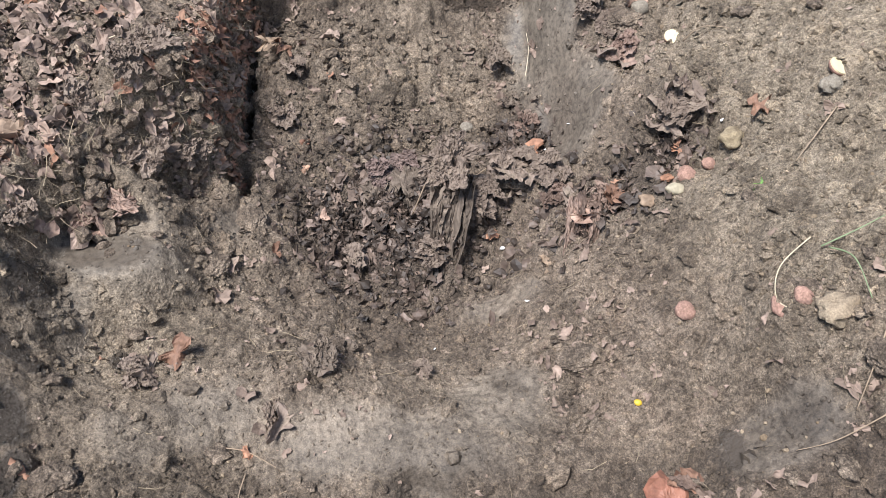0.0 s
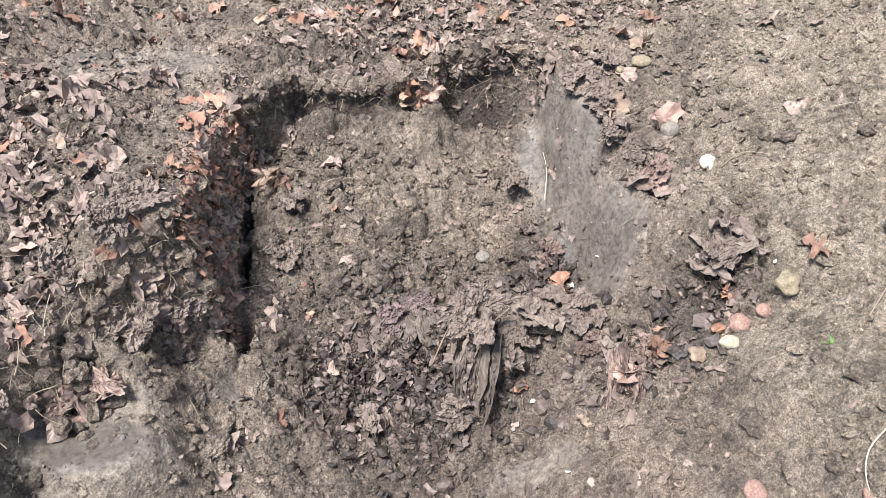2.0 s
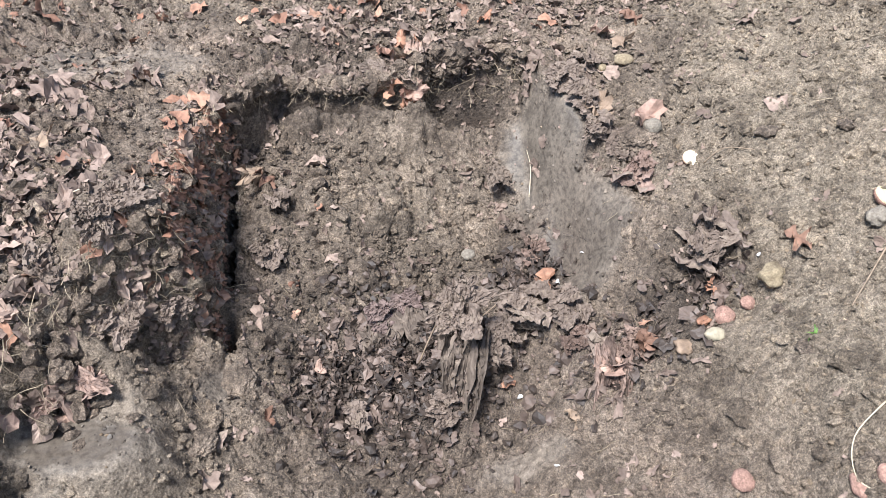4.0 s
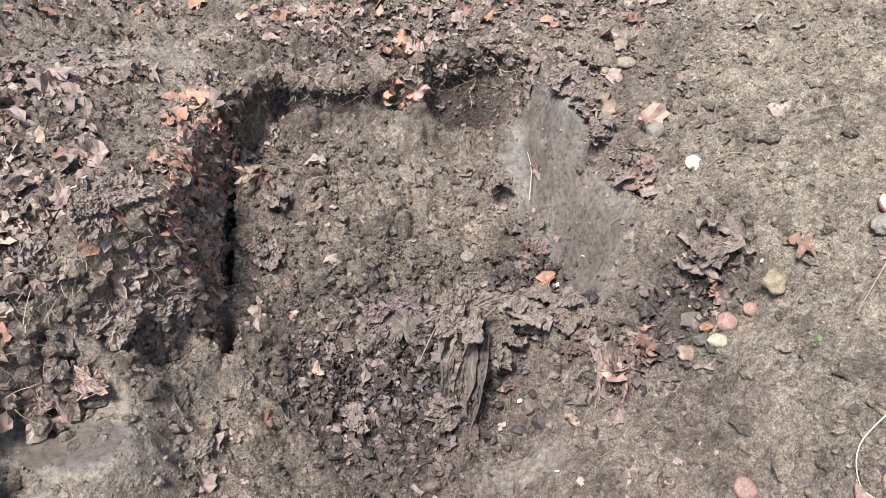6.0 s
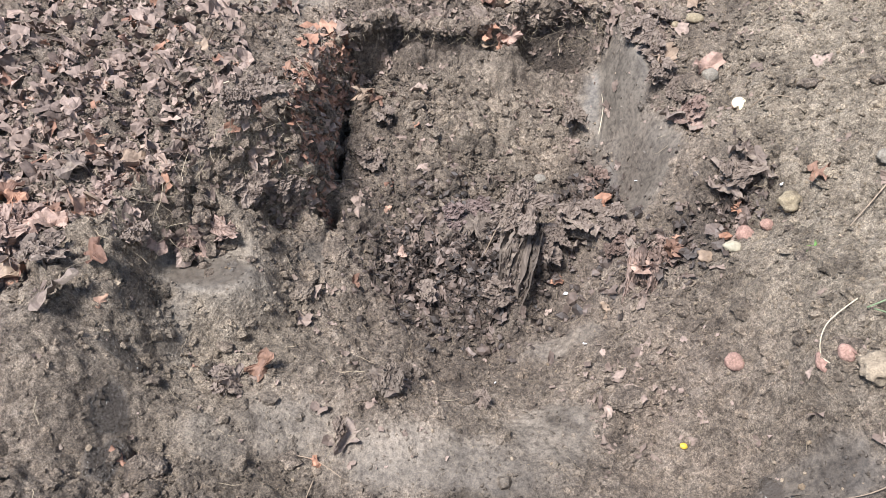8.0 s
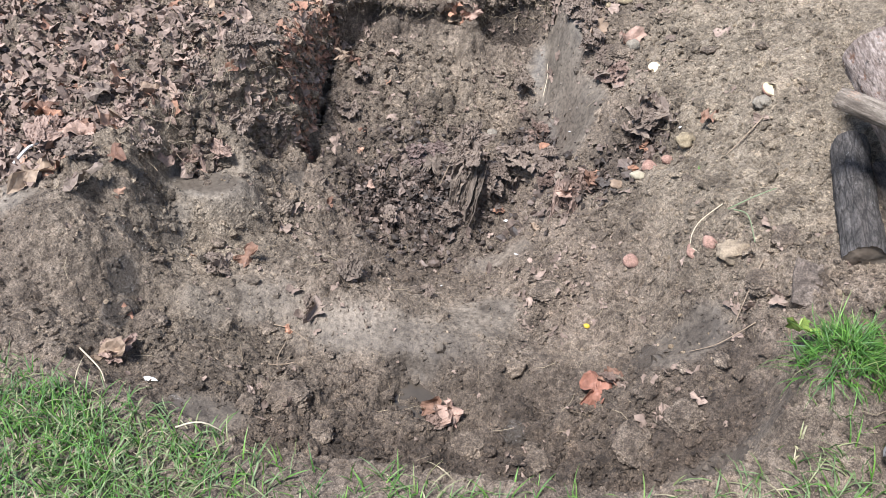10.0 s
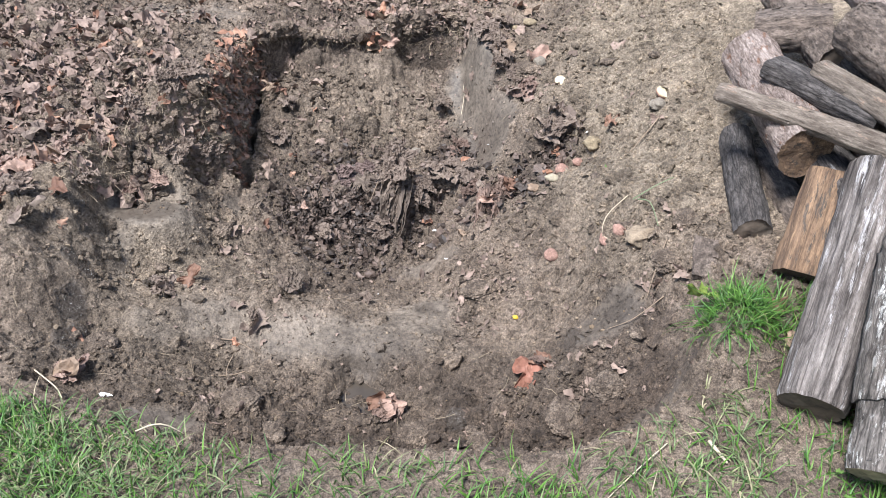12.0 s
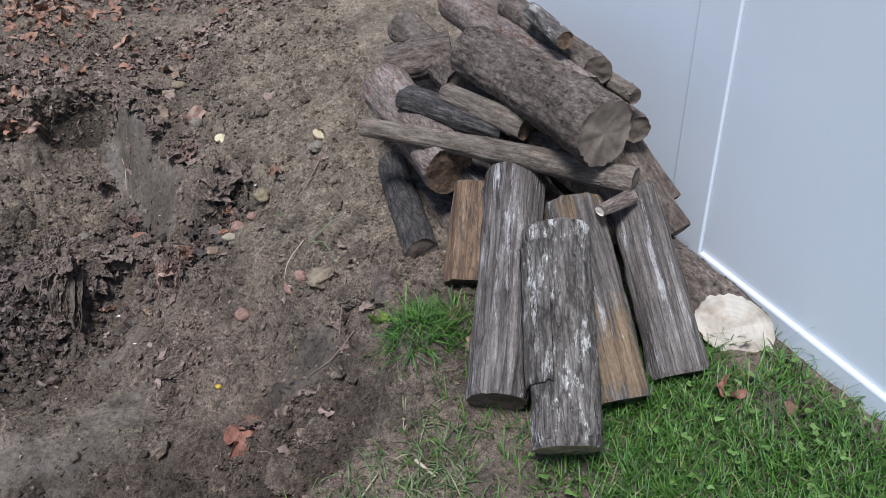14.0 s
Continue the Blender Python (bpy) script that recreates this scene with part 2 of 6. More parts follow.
def rim_distance(x, y):
    """Signed distance to the rim of the pit (inside positive), divided by the softness of the nearest edge."""
    best, soft, inside = np.full(x.shape, 1e9), np.zeros(x.shape), np.zeros(x.shape, bool)
    for (ax, ay, aw), (bx, by, bw) in zip(RIM, RIM[1:] + RIM[:1]):
        ex, ey = bx - ax, by - ay
        u = np.clip(((x - ax) * ex + (y - ay) * ey) / (ex * ex + ey * ey), 0, 1)
        d = np.hypot(x - ax - u * ex, y - ay - u * ey)
        soft = np.where(d < best, aw + u * (bw - aw), soft)
        best = np.minimum(best, d)
        inside ^= ((ay > y) != (by > y)) & (x < ex * (y - ay) / (ey if ey else 1e-9) + ax)
    return np.where(inside, best, -best), soft


def ease(a, b, v):
    t = np.clip((v - a) / (b - a), 0, 1)
    return t * t * (3 - 2 * t)


def hill(x, y, cx, cy, r):
    return np.exp(-((x - cx) ** 2 + (y - cy) ** 2) / (r * r))


FLOOR = (-.329, .063, .231, .105, .083, .004, -.035)
# swells and dips of the near pit floor: x, y, radius, height
NEAR_FLOOR = ((0, .85, .35, -.084), (.35, .8, .3, -.117), (-.76, 1.22, .16, -.089), (.55, 1, .16, -.057), (.17, .95, .16, .057), (.58, .58, .15, -.07),
              (.1, .52, .2, -.05), (-.45, .92, .17, -.069), (-.03, 1.05, .17, .034), (.6, .86, .14, .055), (-.6, 1.38, .15, -.041), (.35, 1.05, .17, -.024),
              (-.22, 1.13, .12, .054), (.52, 1.25, .11, -.016), (-.79, .89, .11, -.04))
# round the leaf-filled hollow
HOLLOW = ((.04, 1.7, .065, .16), (-.08, 1.7, .05, -.07), (-.22, 1.67, .08, -.04), (0, 1.5, .35, -.202), (-.45, 1.55, .3, -.024), (-.42, 1.74, .16, -.081),
          (-.72, 1.5, .12, .166), (-.3, 1.85, .12, -.022), (.33, 1.5, .16, .041), (-.35, 1.45, .17, -.027), (-.7, 1.63, .1, -.056), (-.01, 1.64, .11, .111),
          (.46, 1.55, .11, .023), (-.14, 1.66, .11, .055), (.17, 1.62, .11, -.051))
# the loose mound
MOUND = ((.1, 2.1, .2, -.15), (-.15, 2.3, .35, .033), (-.35, 2.05, .2, -.038), (.28, 1.95, .12, -.084), (.2, 2.22, .12, -.06), (-.05, 2.28, .14, -.041),
         (-.2, 2.39, .09, .085), (-.06, 2.39, .06, .07), (-.36, 2.38, .07, .06), (-.4, 2.15, .13, .043), (-.1, 1.95, .13, -.024), (-.24, 1.92, .11, .043),
         (-.52, 2.04, .11, -.04), (-.24, 2.32, .11, -.033))
BANK = (-.09, .05, .035, .249, .004, .031, .022)
# swells and dips of the near banks: x, y, radius, height
NEAR_BANK = ((.75, 1.3, .35, -.023), (-.95, 1.2, .4, .072), (1, .9, .4, .067), (.85, .62, .12, .138), (.62, 1.63, .18, -.098), (-1.2, 1.4, .25, -.029),
             (.58, 1.59, .11, -.06), (-.95, .85, .11, -.078), (-.96, .96, .11, .065), (.68, 1.62, .11, .018))
# and of the far banks
FAR_BANK = ((1.2, 1.9, .5, .098), (-1, 2, .4, .089), (1.05, 2.9, .5, .158), (.6, 2.1, .4, -.071), (-.65, 1.75, .2, .06), (0, 3.3, .5, .179), (.1, 2.9, .3, .04),
            (.46, 2, .14, -.081), (-.2, 2.46, .12, -.085), (-.38, 2.46, .1, -.06), (.08, 2.52, .11, -.11), (.8, 2.3, .3, .06), (.56, 1.76, .11, -.021))


def stretch(x, y, ax, ay, bx, by, r):
    """1 on the line from a to b, fading to 0 at the distance r."""
    ex, ey = bx - ax, by - ay
    u = np.clip(((x - ax) * ex + (y - ay) * ey) / (ex * ex + ey * ey), 0, 1)
    return 1 - ease(0.35, 1, np.hypot(x - ax - u * ex, y - ay - u * ey) / r)


def slick(x, y):
    """Smooth trodden or spade-cut clay: the cut wall of the trench and pans of settled mud."""
    w = 0.05 * fractal(x, y, 0.10, 71, 4, .6)
    x, y = x + w, y + w
    out = np.maximum(stretch(x, y, .262, 2.33, .362, 1.88, .098), .85 * (1 - ease(.7, 1, np.hypot((x - .37) / .075, (y - 1.89) / .085))))
    for cx, cy, rx, ry, a in ((-.745, 1.385, .165, .11, 1), (-.79, 1.22, .05, .10, .6), (-.12, 1.00, .36, .10, .75), (.12, 1.12, .14, .13, .75), (.14, 1.45, .13, .07, .7),
                              (.63, .92, .12, .10, .85), (-.47, 1.06, .14, .09, .65), (-.50, .63, .11, .08, .85), (.08, 2.46, .12, .05, .8),
                              (-.505, 1.64, .05, .08, .7), (-1.17, 1.08, .09, .10, .8), (-.85, 2.45, .30, .16, .6), (-.62, .98, .10, .07, .5), (.64, .56, .12, .06, .7)):
        out = np.maximum(out, a * (1 - ease(.5, 1.1, np.hypot((x - cx) / rx, (y - cy) / ry))))
    return out


def on_lawn(x, y):
    d, soft = rim_distance(x, y)
    far = ease(.02, .12, -d)
    edge = .55 + .06 * fractal(x, y, .25, 33, 3) + .22 * ease(.75, 1.0, x)
    return far * (1 - ease(-.06, .06, y - edge))


# small hollows in which water stands: x, y, radius, level
PUDDLES = ((-.02, .86, .06, -.365),)
# wet hollows along the foot of the leafy slope, and a crack's shade as colour at .565, .955: x, y, half width, half
# length
WET_AND_CRACK_SPOTS = ((-.85, 1.235, .038, .065), (-.845, 1.075, .045, .022), (-.825, .965, .038, .045), (-.80, .865, .025, .055), (-.70, 1.16, .02, .03), (-.57, .64, .03, .015), (.565, .955, .014, .06), (.24, .78, .03, .04))


def wet_and_crack(x, y):
    wx, wy = x + .03 * fractal(x, y, .07, 271, 3), y + .03 * fractal(x, y, .07, 281, 3)
    pools = [1 - ease(.85, 1.1, np.hypot((wx - cx) / rx, (wy - cy) / ry)) for cx, cy, rx, ry in WET_AND_CRACK_SPOTS]
    settled = .45 * (1 - ease(.85, 1.1, np.hypot((wx + .745) / .105, (wy - 1.385) / .066)))
    return np.maximum.reduce(pools + [settled])


def coarse(x, y):
    """How cloddy the soil is: high on the mound, the bank of litter and the heaps of debris, low on trodden ground."""
    out = np.maximum(ease(-.62, -.85, x) * ease(1.0, 1.3, y) * .75, .9 * hill(x, y, -.18, 2.05, .38))
    for cx, cy, r, h in ((-.70, 1.75, .16, 1), (-.08, 1.69, .22, 1), (.30, 1.68, .16, .9), (-.33, .74, .14, .9), (.45, .68, .22, .8), (-.30, 1.14, .12, .7), (-.75, .86, .09, .9),
                         (.70, 1.12, .12, .8), (.58, 1.72, .12, .8), (.45, 2.08, .16, .8), (.30, 1.20, .13, .5), (.05, 2.62, .30, .8), (-.45, 2.42, .22, .9), (-.42, 1.50, .16, .5), (.85, 1.0, .15, .7)):
        out = np.maximum(out, h * hill(x, y, cx, cy, r))
    return np.clip(out + .2 + .3 * fractal(x, y, .3, 301, 3), .05, 1)


def ground_height(x, y, detail=True):
    d, soft = rim_distance(x + .02 * fractal(x, y, .16, 5, 3), y + .02 * fractal(x, y, .16, 8, 3))
    inside = ease(-1, 1, d / soft)
    m = ease(1.65, 2.45, y)
    floor = FLOOR[0] + FLOOR[1] * x + FLOOR[2] * x * x + FLOOR[3] * y + (FLOOR[4] + FLOOR[5] * x + FLOOR[6] * x * x) * m
    for cx, cy, r, h in NEAR_FLOOR + HOLLOW + MOUND:
        floor = floor + h * hill(x, y, cx, cy, r)
    xb, k, k2 = np.clip(x, -2.5, 2.2), ease(.4, 2.6, y), ease(.3, 1.3, y)
    bank = BANK[0] + BANK[1] * xb + BANK[2] * xb * xb + (BANK[3] + BANK[4] * xb + BANK[5] * xb * xb) * k + BANK[6] * k2
    for cx, cy, r, h in NEAR_BANK + FAR_BANK:
        bank = bank + h * hill(x, y, cx, cy, r)
    z = inside * floor + (1 - inside) * bank
    # the open cracks beside and behind the loose block of earth
    z = z - .17 * stretch(x, y, -.556, 2.17, -.545, 2.02, .024) - .10 * stretch(x, y, -.545, 2.02, -.535, 1.90, .018) - .14 * stretch(x, y, -.53, 1.79, -.538, 1.735, .036)
    z = z - .17 * stretch(x, y, -.43, 2.405, -.06, 2.412, .03) - .18 * stretch(x, y, .0, 2.455, .16, 2.445, .075)
    for cx, cy, r, level in PUDDLES:
        far = np.hypot(x - cx, y - cy) / r + .45 * fractal(x, y, .06, 241, 3)
        w = ease(1.9, .9, far)
        z = z * (1 - w) + (level - .014) * w
        dam = ease(.9, 1.3, far) * ease(2.6, 1.8, far)
        z = np.where(z < level + .01, z + dam * (level + .01 - z), z)
    pan = ease(1.6, .8, np.hypot((x + .755) / .13, (y - 1.385) / .105) + .15 * fractal(x, y, .07, 261, 3))
    z = z * (1 - pan) - .085 * pan
    if detail:
        s, lawn_here = slick(x, y), on_lawn(x, y)
        rough = (1 - .88 * np.maximum(s, wet_and_crack(x, y))) * (1 - .6 * lawn_here) * (1 - .5 * ease(3.2, 6, y))
        lumpy = coarse(x, y)
        wx, wy = x + .022 * fractal(x, y, .05, 201, 3, .6), y + .022 * fractal(x, y, .05, 211, 3, .6)
        z = z + rough * ((.022 + .026 * lumpy) * fractal(x, y, .24, 11, 4, .5) + (.009 + .008 * lumpy) * fractal(x, y, .06, 21, 3, .6))
        z = z + rough * (.036 * lumpy * lumps(wx, wy, .095, 41, .4) + (.008 + .018 * lumpy) * lumps(wx, wy, .052, 51, .42) + .007 * lumps(wx, wy, .026, 61, .5))
        ledge = fractal(wx, wy, .14, 171, 3, .5) * 5 + 2.5 * fractal(x, y, .5, 181, 2)
        z = z + rough * (.006 + .016 * lumpy) * (np.floor(ledge) + ease(.6, 1, ledge - np.floor(ledge)) - ledge)
        grit = np.abs(fractal(wx, wy, .045, 191, 3, .7))
        z = z - rough * (.004 + .007 * lumpy) * ease(.10, 0, grit)
        z = z + rough * .0035 * fractal(x, y, .016, 195, 2, .7)
        z = z + s * .006 * fractal(x, y, .12, 91, 3)
    return z


def spaced(lo, hi, fine, start, stop, growth):
    """Grid lines with an even fine step from start to stop, growing outwards to lo and hi."""
    out = list(np.arange(start, stop, fine))
    step = fine
    while out[-1] < hi:
        step *= growth
        out.append(out[-1] + step)
    step = fine
    while out[0] > lo:
        step *= growth
        out.insert(0, out[0] - step)
    return np.array(out)


def ground_tones(x, y):
    """What the soil is made of at a place, some light and shade painted in: wet, damp, slick, sandy and humus, each 0
    to 1.
    """
    d, soft = rim_distance(x, y)
    sandy = ease(.35, .8, x + .15 * fractal(x, y, .3, 101, 3)) * ease(.8, 1.3, y) * .95
    sandy = np.maximum(sandy, .45 * hill(x, y, -.1, 2.15, .28) + .5 * ease(2.7, 3.1, y + .3 * fractal(x, y, .4, 111, 3)))
    sandy = np.maximum.reduce([sandy, .3 * hill(x, y, .05, 1.05, .25), .75 * hill(x, y, -.74, 1.28, .32), .5 * hill(x, y, -.6, .95, .3)])
    # lightens the left pit wall and its front face to make up for missing light
    sandy = np.maximum(sandy, np.maximum(ease(.08, .03, np.abs(x + .58)) * ease(1.66, 1.72, y) * ease(2.25, 2.15, y), .7 * hill(x, y, -.68, 1.66, .09)))
    # leaf mould, plus painted shade in the back recess, the crack and the hollow
    humus_shade = np.maximum.reduce([hill(x, y, .08, 2.47, .09), .7 * hill(x, y, -.25, 2.42, .07), 1.0 * hill(x, y, -.12, 1.70, .25), .8 * hill(x, y, .22, 1.95, .16), .6 * hill(x, y, -.45, 1.85, .15),
                               .7 * hill(x, y, -.35, 2.45, .15), .8 * hill(x, y, .48, 1.66, .12)])
    # damp mud; the strip along the near rim also paints in the lip's shade
    damp = np.maximum((ease(1.15, .85, y + .15 * fractal(x, y, .25, 221, 3)) + .6 * hill(x, y, .65, .8, .3)).clip(0, 1) * ease(-.02, .05, d) * (.45 + .3 * ease(-.3, 0, x) + .35 * ease(.82, .68, y + .08 * fractal(x, y, .15, 291, 3)) * ease(-.7, -.4, x)), .35 * ease(.1, .5, fractal(x, y, .35, 231, 4)) * (1 - sandy) * ease(-.75, -.45, x))
    tones = {"wet": wet_and_crack(x, y), "damp": damp, "slick": slick(x, y), "sandy": sandy * (1 - .8 * on_lawn(x, y)), "humus_shade": humus_shade}
    return {name: np.clip(values, 0, 1) for name, values in tones.items()}


def build_ground():
    gx, gy = spaced(-60, 60, .0057, -1.25, 1.08, 1.09), spaced(-60, 60, .0057, .40, 2.72, 1.08)
    x, y = np.meshgrid(gx, gy)
    z = ground_height(x, y)
    smooth_z = ground_height(x, y, False)
    sx, sy = np.gradient(smooth_z, gx, axis=1), np.gradient(smooth_z, gy, axis=0)
    steep = np.sqrt(1 + sx * sx + sy * sy)
    push = (z - smooth_z) / steep * .75
    z = smooth_z + (z - smooth_z) / np.sqrt(steep)
    px, py = x - push * sx / steep, y - push * sy / steep
    nx, ny = len(gx), len(gy)
    me = bpy.data.meshes.new("ground")
    i = (np.arange(ny - 1)[:, None] * nx + np.arange(nx - 1)[None]).ravel()
    faces = np.stack([i, i + 1, i + nx + 1, i + nx], 1)
    me.vertices.add(nx * ny)
    me.vertices.foreach_set("co", np.stack([px, py, z], -1).ravel().astype(np.float32))
    me.loops.add(faces.size)
    me.loops.foreach_set("vertex_index", faces.ravel().astype(np.int32))
    me.polygons.add(len(faces))
    me.polygons.foreach_set("loop_start", np.arange(0, faces.size, 4, dtype=np.int32))
    me.update(calc_edges=True)
    me.polygons.foreach_set("use_smooth", np.ones(len(faces), bool))
    for name, values in ground_tones(x, y).items():
        me.attributes.new(name, "FLOAT", "POINT").data.foreach_set("value", values.ravel().astype(np.float32))
    me.materials.append(SOIL)
    return tagged(new("ground", me), "dug-up brown garden soil with a deep pit and mud", "ground", kind="structure")


ground = build_ground()


# ---- builders ----
def mesh_object(name, bm, material, parent=None, label="", smooth=True):
    me = bpy.data.meshes.new(name)
    bm.normal_update()
    bm.to_mesh(me)
    bm.free()
    for mat in material if isinstance(material, (list, tuple)) else (material,):
        me.materials.append(mat)
    if smooth:
        me.polygons.foreach_set("use_smooth", np.ones(len(me.polygons), bool))
    ob = new(name, me)
    ob.parent = parent
    return tagged(ob, label)


def part(name, bm, material, parent, label="", smooth=True):
    return mesh_object(name, bm, material, parent, label, smooth)


def box(bm, x0, y0, z0, x1, y1, z1, bevel=0.0):
    r = bmesh.ops.create_cube(bm, size=1, matrix=Matrix.Translation(((x0 + x1) / 2, (y0 + y1) / 2, (z0 + z1) / 2)) @ Matrix.Diagonal((x1 - x0, y1 - y0, z1 - z0, 1)))
    if bevel:
        edges = list({e for v in r["verts"] for e in v.link_edges})
        bmesh.ops.bevel(bm, geom=edges, offset=bevel, segments=2, profile=0.5, affect="EDGES")


# ---- fence ----
def build_fence():
    """White vinyl privacy fence along x = 1.68: posts, rails and grooved boards."""
    fence = new("fence")
    tagged(fence, "white vinyl privacy fence of grooved boards between square posts", "fence", kind="structure")
    base, top, fx = .03, 1.85, 1.68
    for post_y in (-3.83, -1.58, .675, 2.93, 5.18):
        bm = bmesh.new()
        box(bm, fx - .006, post_y, -.3, fx + .085, post_y + .15, top + .05, .004)
        part("post", bm, VINYL, fence, smooth=False)
        bm = bmesh.new()
        box(bm, fx - .06, post_y - .015, top + .05, fx + .10, post_y + .165, top + .075, .006)
        part("post_cap", bm, VINYL, fence, smooth=False)
        if post_y > 5:
            continue
        y0, y1 = post_y + .15, post_y + 2.25
        for z0, z1, nm in ((base, base + .12, "bottom_rail"), (top - .12, top, "top_rail")):
            bm = bmesh.new()
            box(bm, fx - .012, y0, z0, fx + .03, y1, z1, .006)
            part(nm, bm, VINYL, fence, smooth=False)
        n = 13
        for k in range(n):
            w = (y1 - y0) / n
            bm = bmesh.new()
            box(bm, fx, y0 + k * w + .0001, base + .10, fx + .022, y0 + (k + 1) * w - .0001, top - .1)
            part("board", bm, VINYL, fence, smooth=False)
    return fence


build_fence()

# ---- scattered soil, leaves and grass ----
rng = np.random.default_rng(7)


def joined(name, shapes, where, turns, sizes, material, label, category, smooth=False, parent=None, earthy=False):
    """One mesh of many copies of a few shapes; shapes are (points, triangles). earthy: takes the tones of the ground below."""
    pick = rng.integers(0, len(shapes), len(where))
    cos, tris, base = [], [], 0
    tones, spread = ground_tones(where[:, 0], where[:, 1]) if earthy else {}, []
    for k, (pts, fcs) in enumerate(shapes):
        sel = np.nonzero(pick == k)[0]
        if not len(sel):
            continue
        p = np.einsum("nij,nvj->nvi", turns[sel], pts[None] * sizes[sel][:, None, :]) + where[sel][:, None, :]
        cos.append(p.reshape(-1, 3))
        tris.append((fcs[None] + (base + np.arange(len(sel)) * len(pts))[:, None, None]).reshape(-1, 3))
        base += len(sel) * len(pts)
        spread.append(np.repeat(sel, len(pts)))
    cos, tris = np.concatenate(cos), np.concatenate(tris)
    me = bpy.data.meshes.new(name)
    me.vertices.add(len(cos))
    me.vertices.foreach_set("co", cos.ravel().astype(np.float32))
    me.loops.add(tris.size)
    me.loops.foreach_set("vertex_index", tris.ravel().astype(np.int32))
    me.polygons.add(len(tris))
    me.polygons.foreach_set("loop_start", np.arange(0, tris.size, 3, dtype=np.int32))
    me.update(calc_edges=True)
    me.polygons.foreach_set("use_smooth", np.full(len(tris), smooth))
    for tone, values in tones.items():
        me.attributes.new(tone, "FLOAT", "POINT").data.foreach_set("value", values[np.concatenate(spread)].astype(np.float32))
    me.materials.append(material)
    ob = new(name, me)
    ob.parent = parent
    return tagged(ob, label, category, kind="stuff")


def turned(yaw, tilt, spin):
    """Turns from a lean of tilt towards the direction yaw, after a spin about the upright."""
    cy, sy, ct, st = np.cos(yaw), np.sin(yaw), np.cos(tilt), np.sin(tilt)
    z, one = np.zeros_like(yaw), np.ones_like(yaw)
    about = lambda c, s: np.stack([np.stack([c, -s, z], -1), np.stack([s, c, z], -1), np.stack([z, z, one], -1)], -2)
    lean = np.stack([np.stack([ct, z, st], -1), np.stack([z, one, z], -1), np.stack([-st, z, ct], -1)], -2)
    return about(cy, sy) @ lean @ about(np.cos(spin - yaw), np.sin(spin - yaw))


def slope_turns(x, y, extra, spin):
    """Turns that lay things on the ground's slope, leaning by extra radians more at random."""
    e = .012
    h = ground_height(x, y)
    gx, gy = (ground_height(x + e, y) - h) / e, (ground_height(x, y + e) - h) / e
    n = np.stack([-np.clip(gx, -2, 2), -np.clip(gy, -2, 2), np.ones_like(x)], -1)
    a = rng.uniform(0, 2 * np.pi, len(x))
    n = n / np.linalg.norm(n, axis=1, keepdims=True) + np.stack([np.cos(a), np.sin(a), np.zeros_like(a)], -1) * np.tan(np.clip(extra, 0, 1.4))[:, None]
    n /= np.linalg.norm(n, axis=1, keepdims=True)
    return turned(np.arctan2(n[:, 1], n[:, 0]), np.arccos(np.clip(n[:, 2], -1, 1)), spin), h


def sown(count, density, x0, x1, y0, y1):
    """Random places in a rectangle, kept in proportion to density(x, y)."""
    xs, ys, have = [], [], 0
    while have < count:
        x, y = rng.uniform(x0, x1, 20000), rng.uniform(y0, y1, 20000)
        keep = rng.uniform(0, 1, 20000) < density(x, y)
        xs.append(x[keep]), ys.append(y[keep])
        have += keep.sum()
    return np.concatenate(xs)[:count], np.concatenate(ys)[:count]


def rock_shape(seed, subdivisions, rough=.5):
    bm = bmesh.new()
    bmesh.ops.create_icosphere(bm, subdivisions=subdivisions, radius=1)
    for v in bm.verts:
        p = v.co * 1.4 + Vector((seed * 3.1, 0, 0))
        v.co *= 1 + rough * noise.noise(p) + rough * .8 * noise.noise(p * 2.3)
        v.co.z *= .75
    bm.verts.index_update()
    out = np.array([v.co[:] for v in bm.verts]), np.array([[v.index for v in f.verts] for f in bm.faces])
    bm.free()
    return out


def leaf_outline(kind, t, rnd):
    if kind == "oak":
        return (.42 + .58 * abs(math.cos(t)) ** 1.4) * (1 + .26 * math.cos(7 * t)) * .9
    if kind == "maple":
        return (.62 + .30 * abs(math.cos(2.5 * t)) ** .8) * (1 + .10 * math.cos(13 * t + 1)) * (.9 if abs(t) < 2.6 else .6)
    if kind == "torn":
        s = rnd.lobes
        return (.6 + .24 * math.sin(2 * t + s[0]) + .16 * math.sin(3 * t + s[1]) + .10 * math.sin(5 * t + s[2])) * rnd.uniform(.84, 1.1)
    if kind == "slab":
        s = rnd.lobes
        return (.72 + .16 * math.sin(2 * t + s[0]) + .12 * math.sin(3 * t + s[1]) + .09 * math.sin(5 * t + s[2]) + .05 * math.sin(9 * t + s[0])) * rnd.uniform(.93, 1.05)
    return rnd.uniform(.5, 1.0) * (.6 + .4 * abs(math.cos(t + .4)))


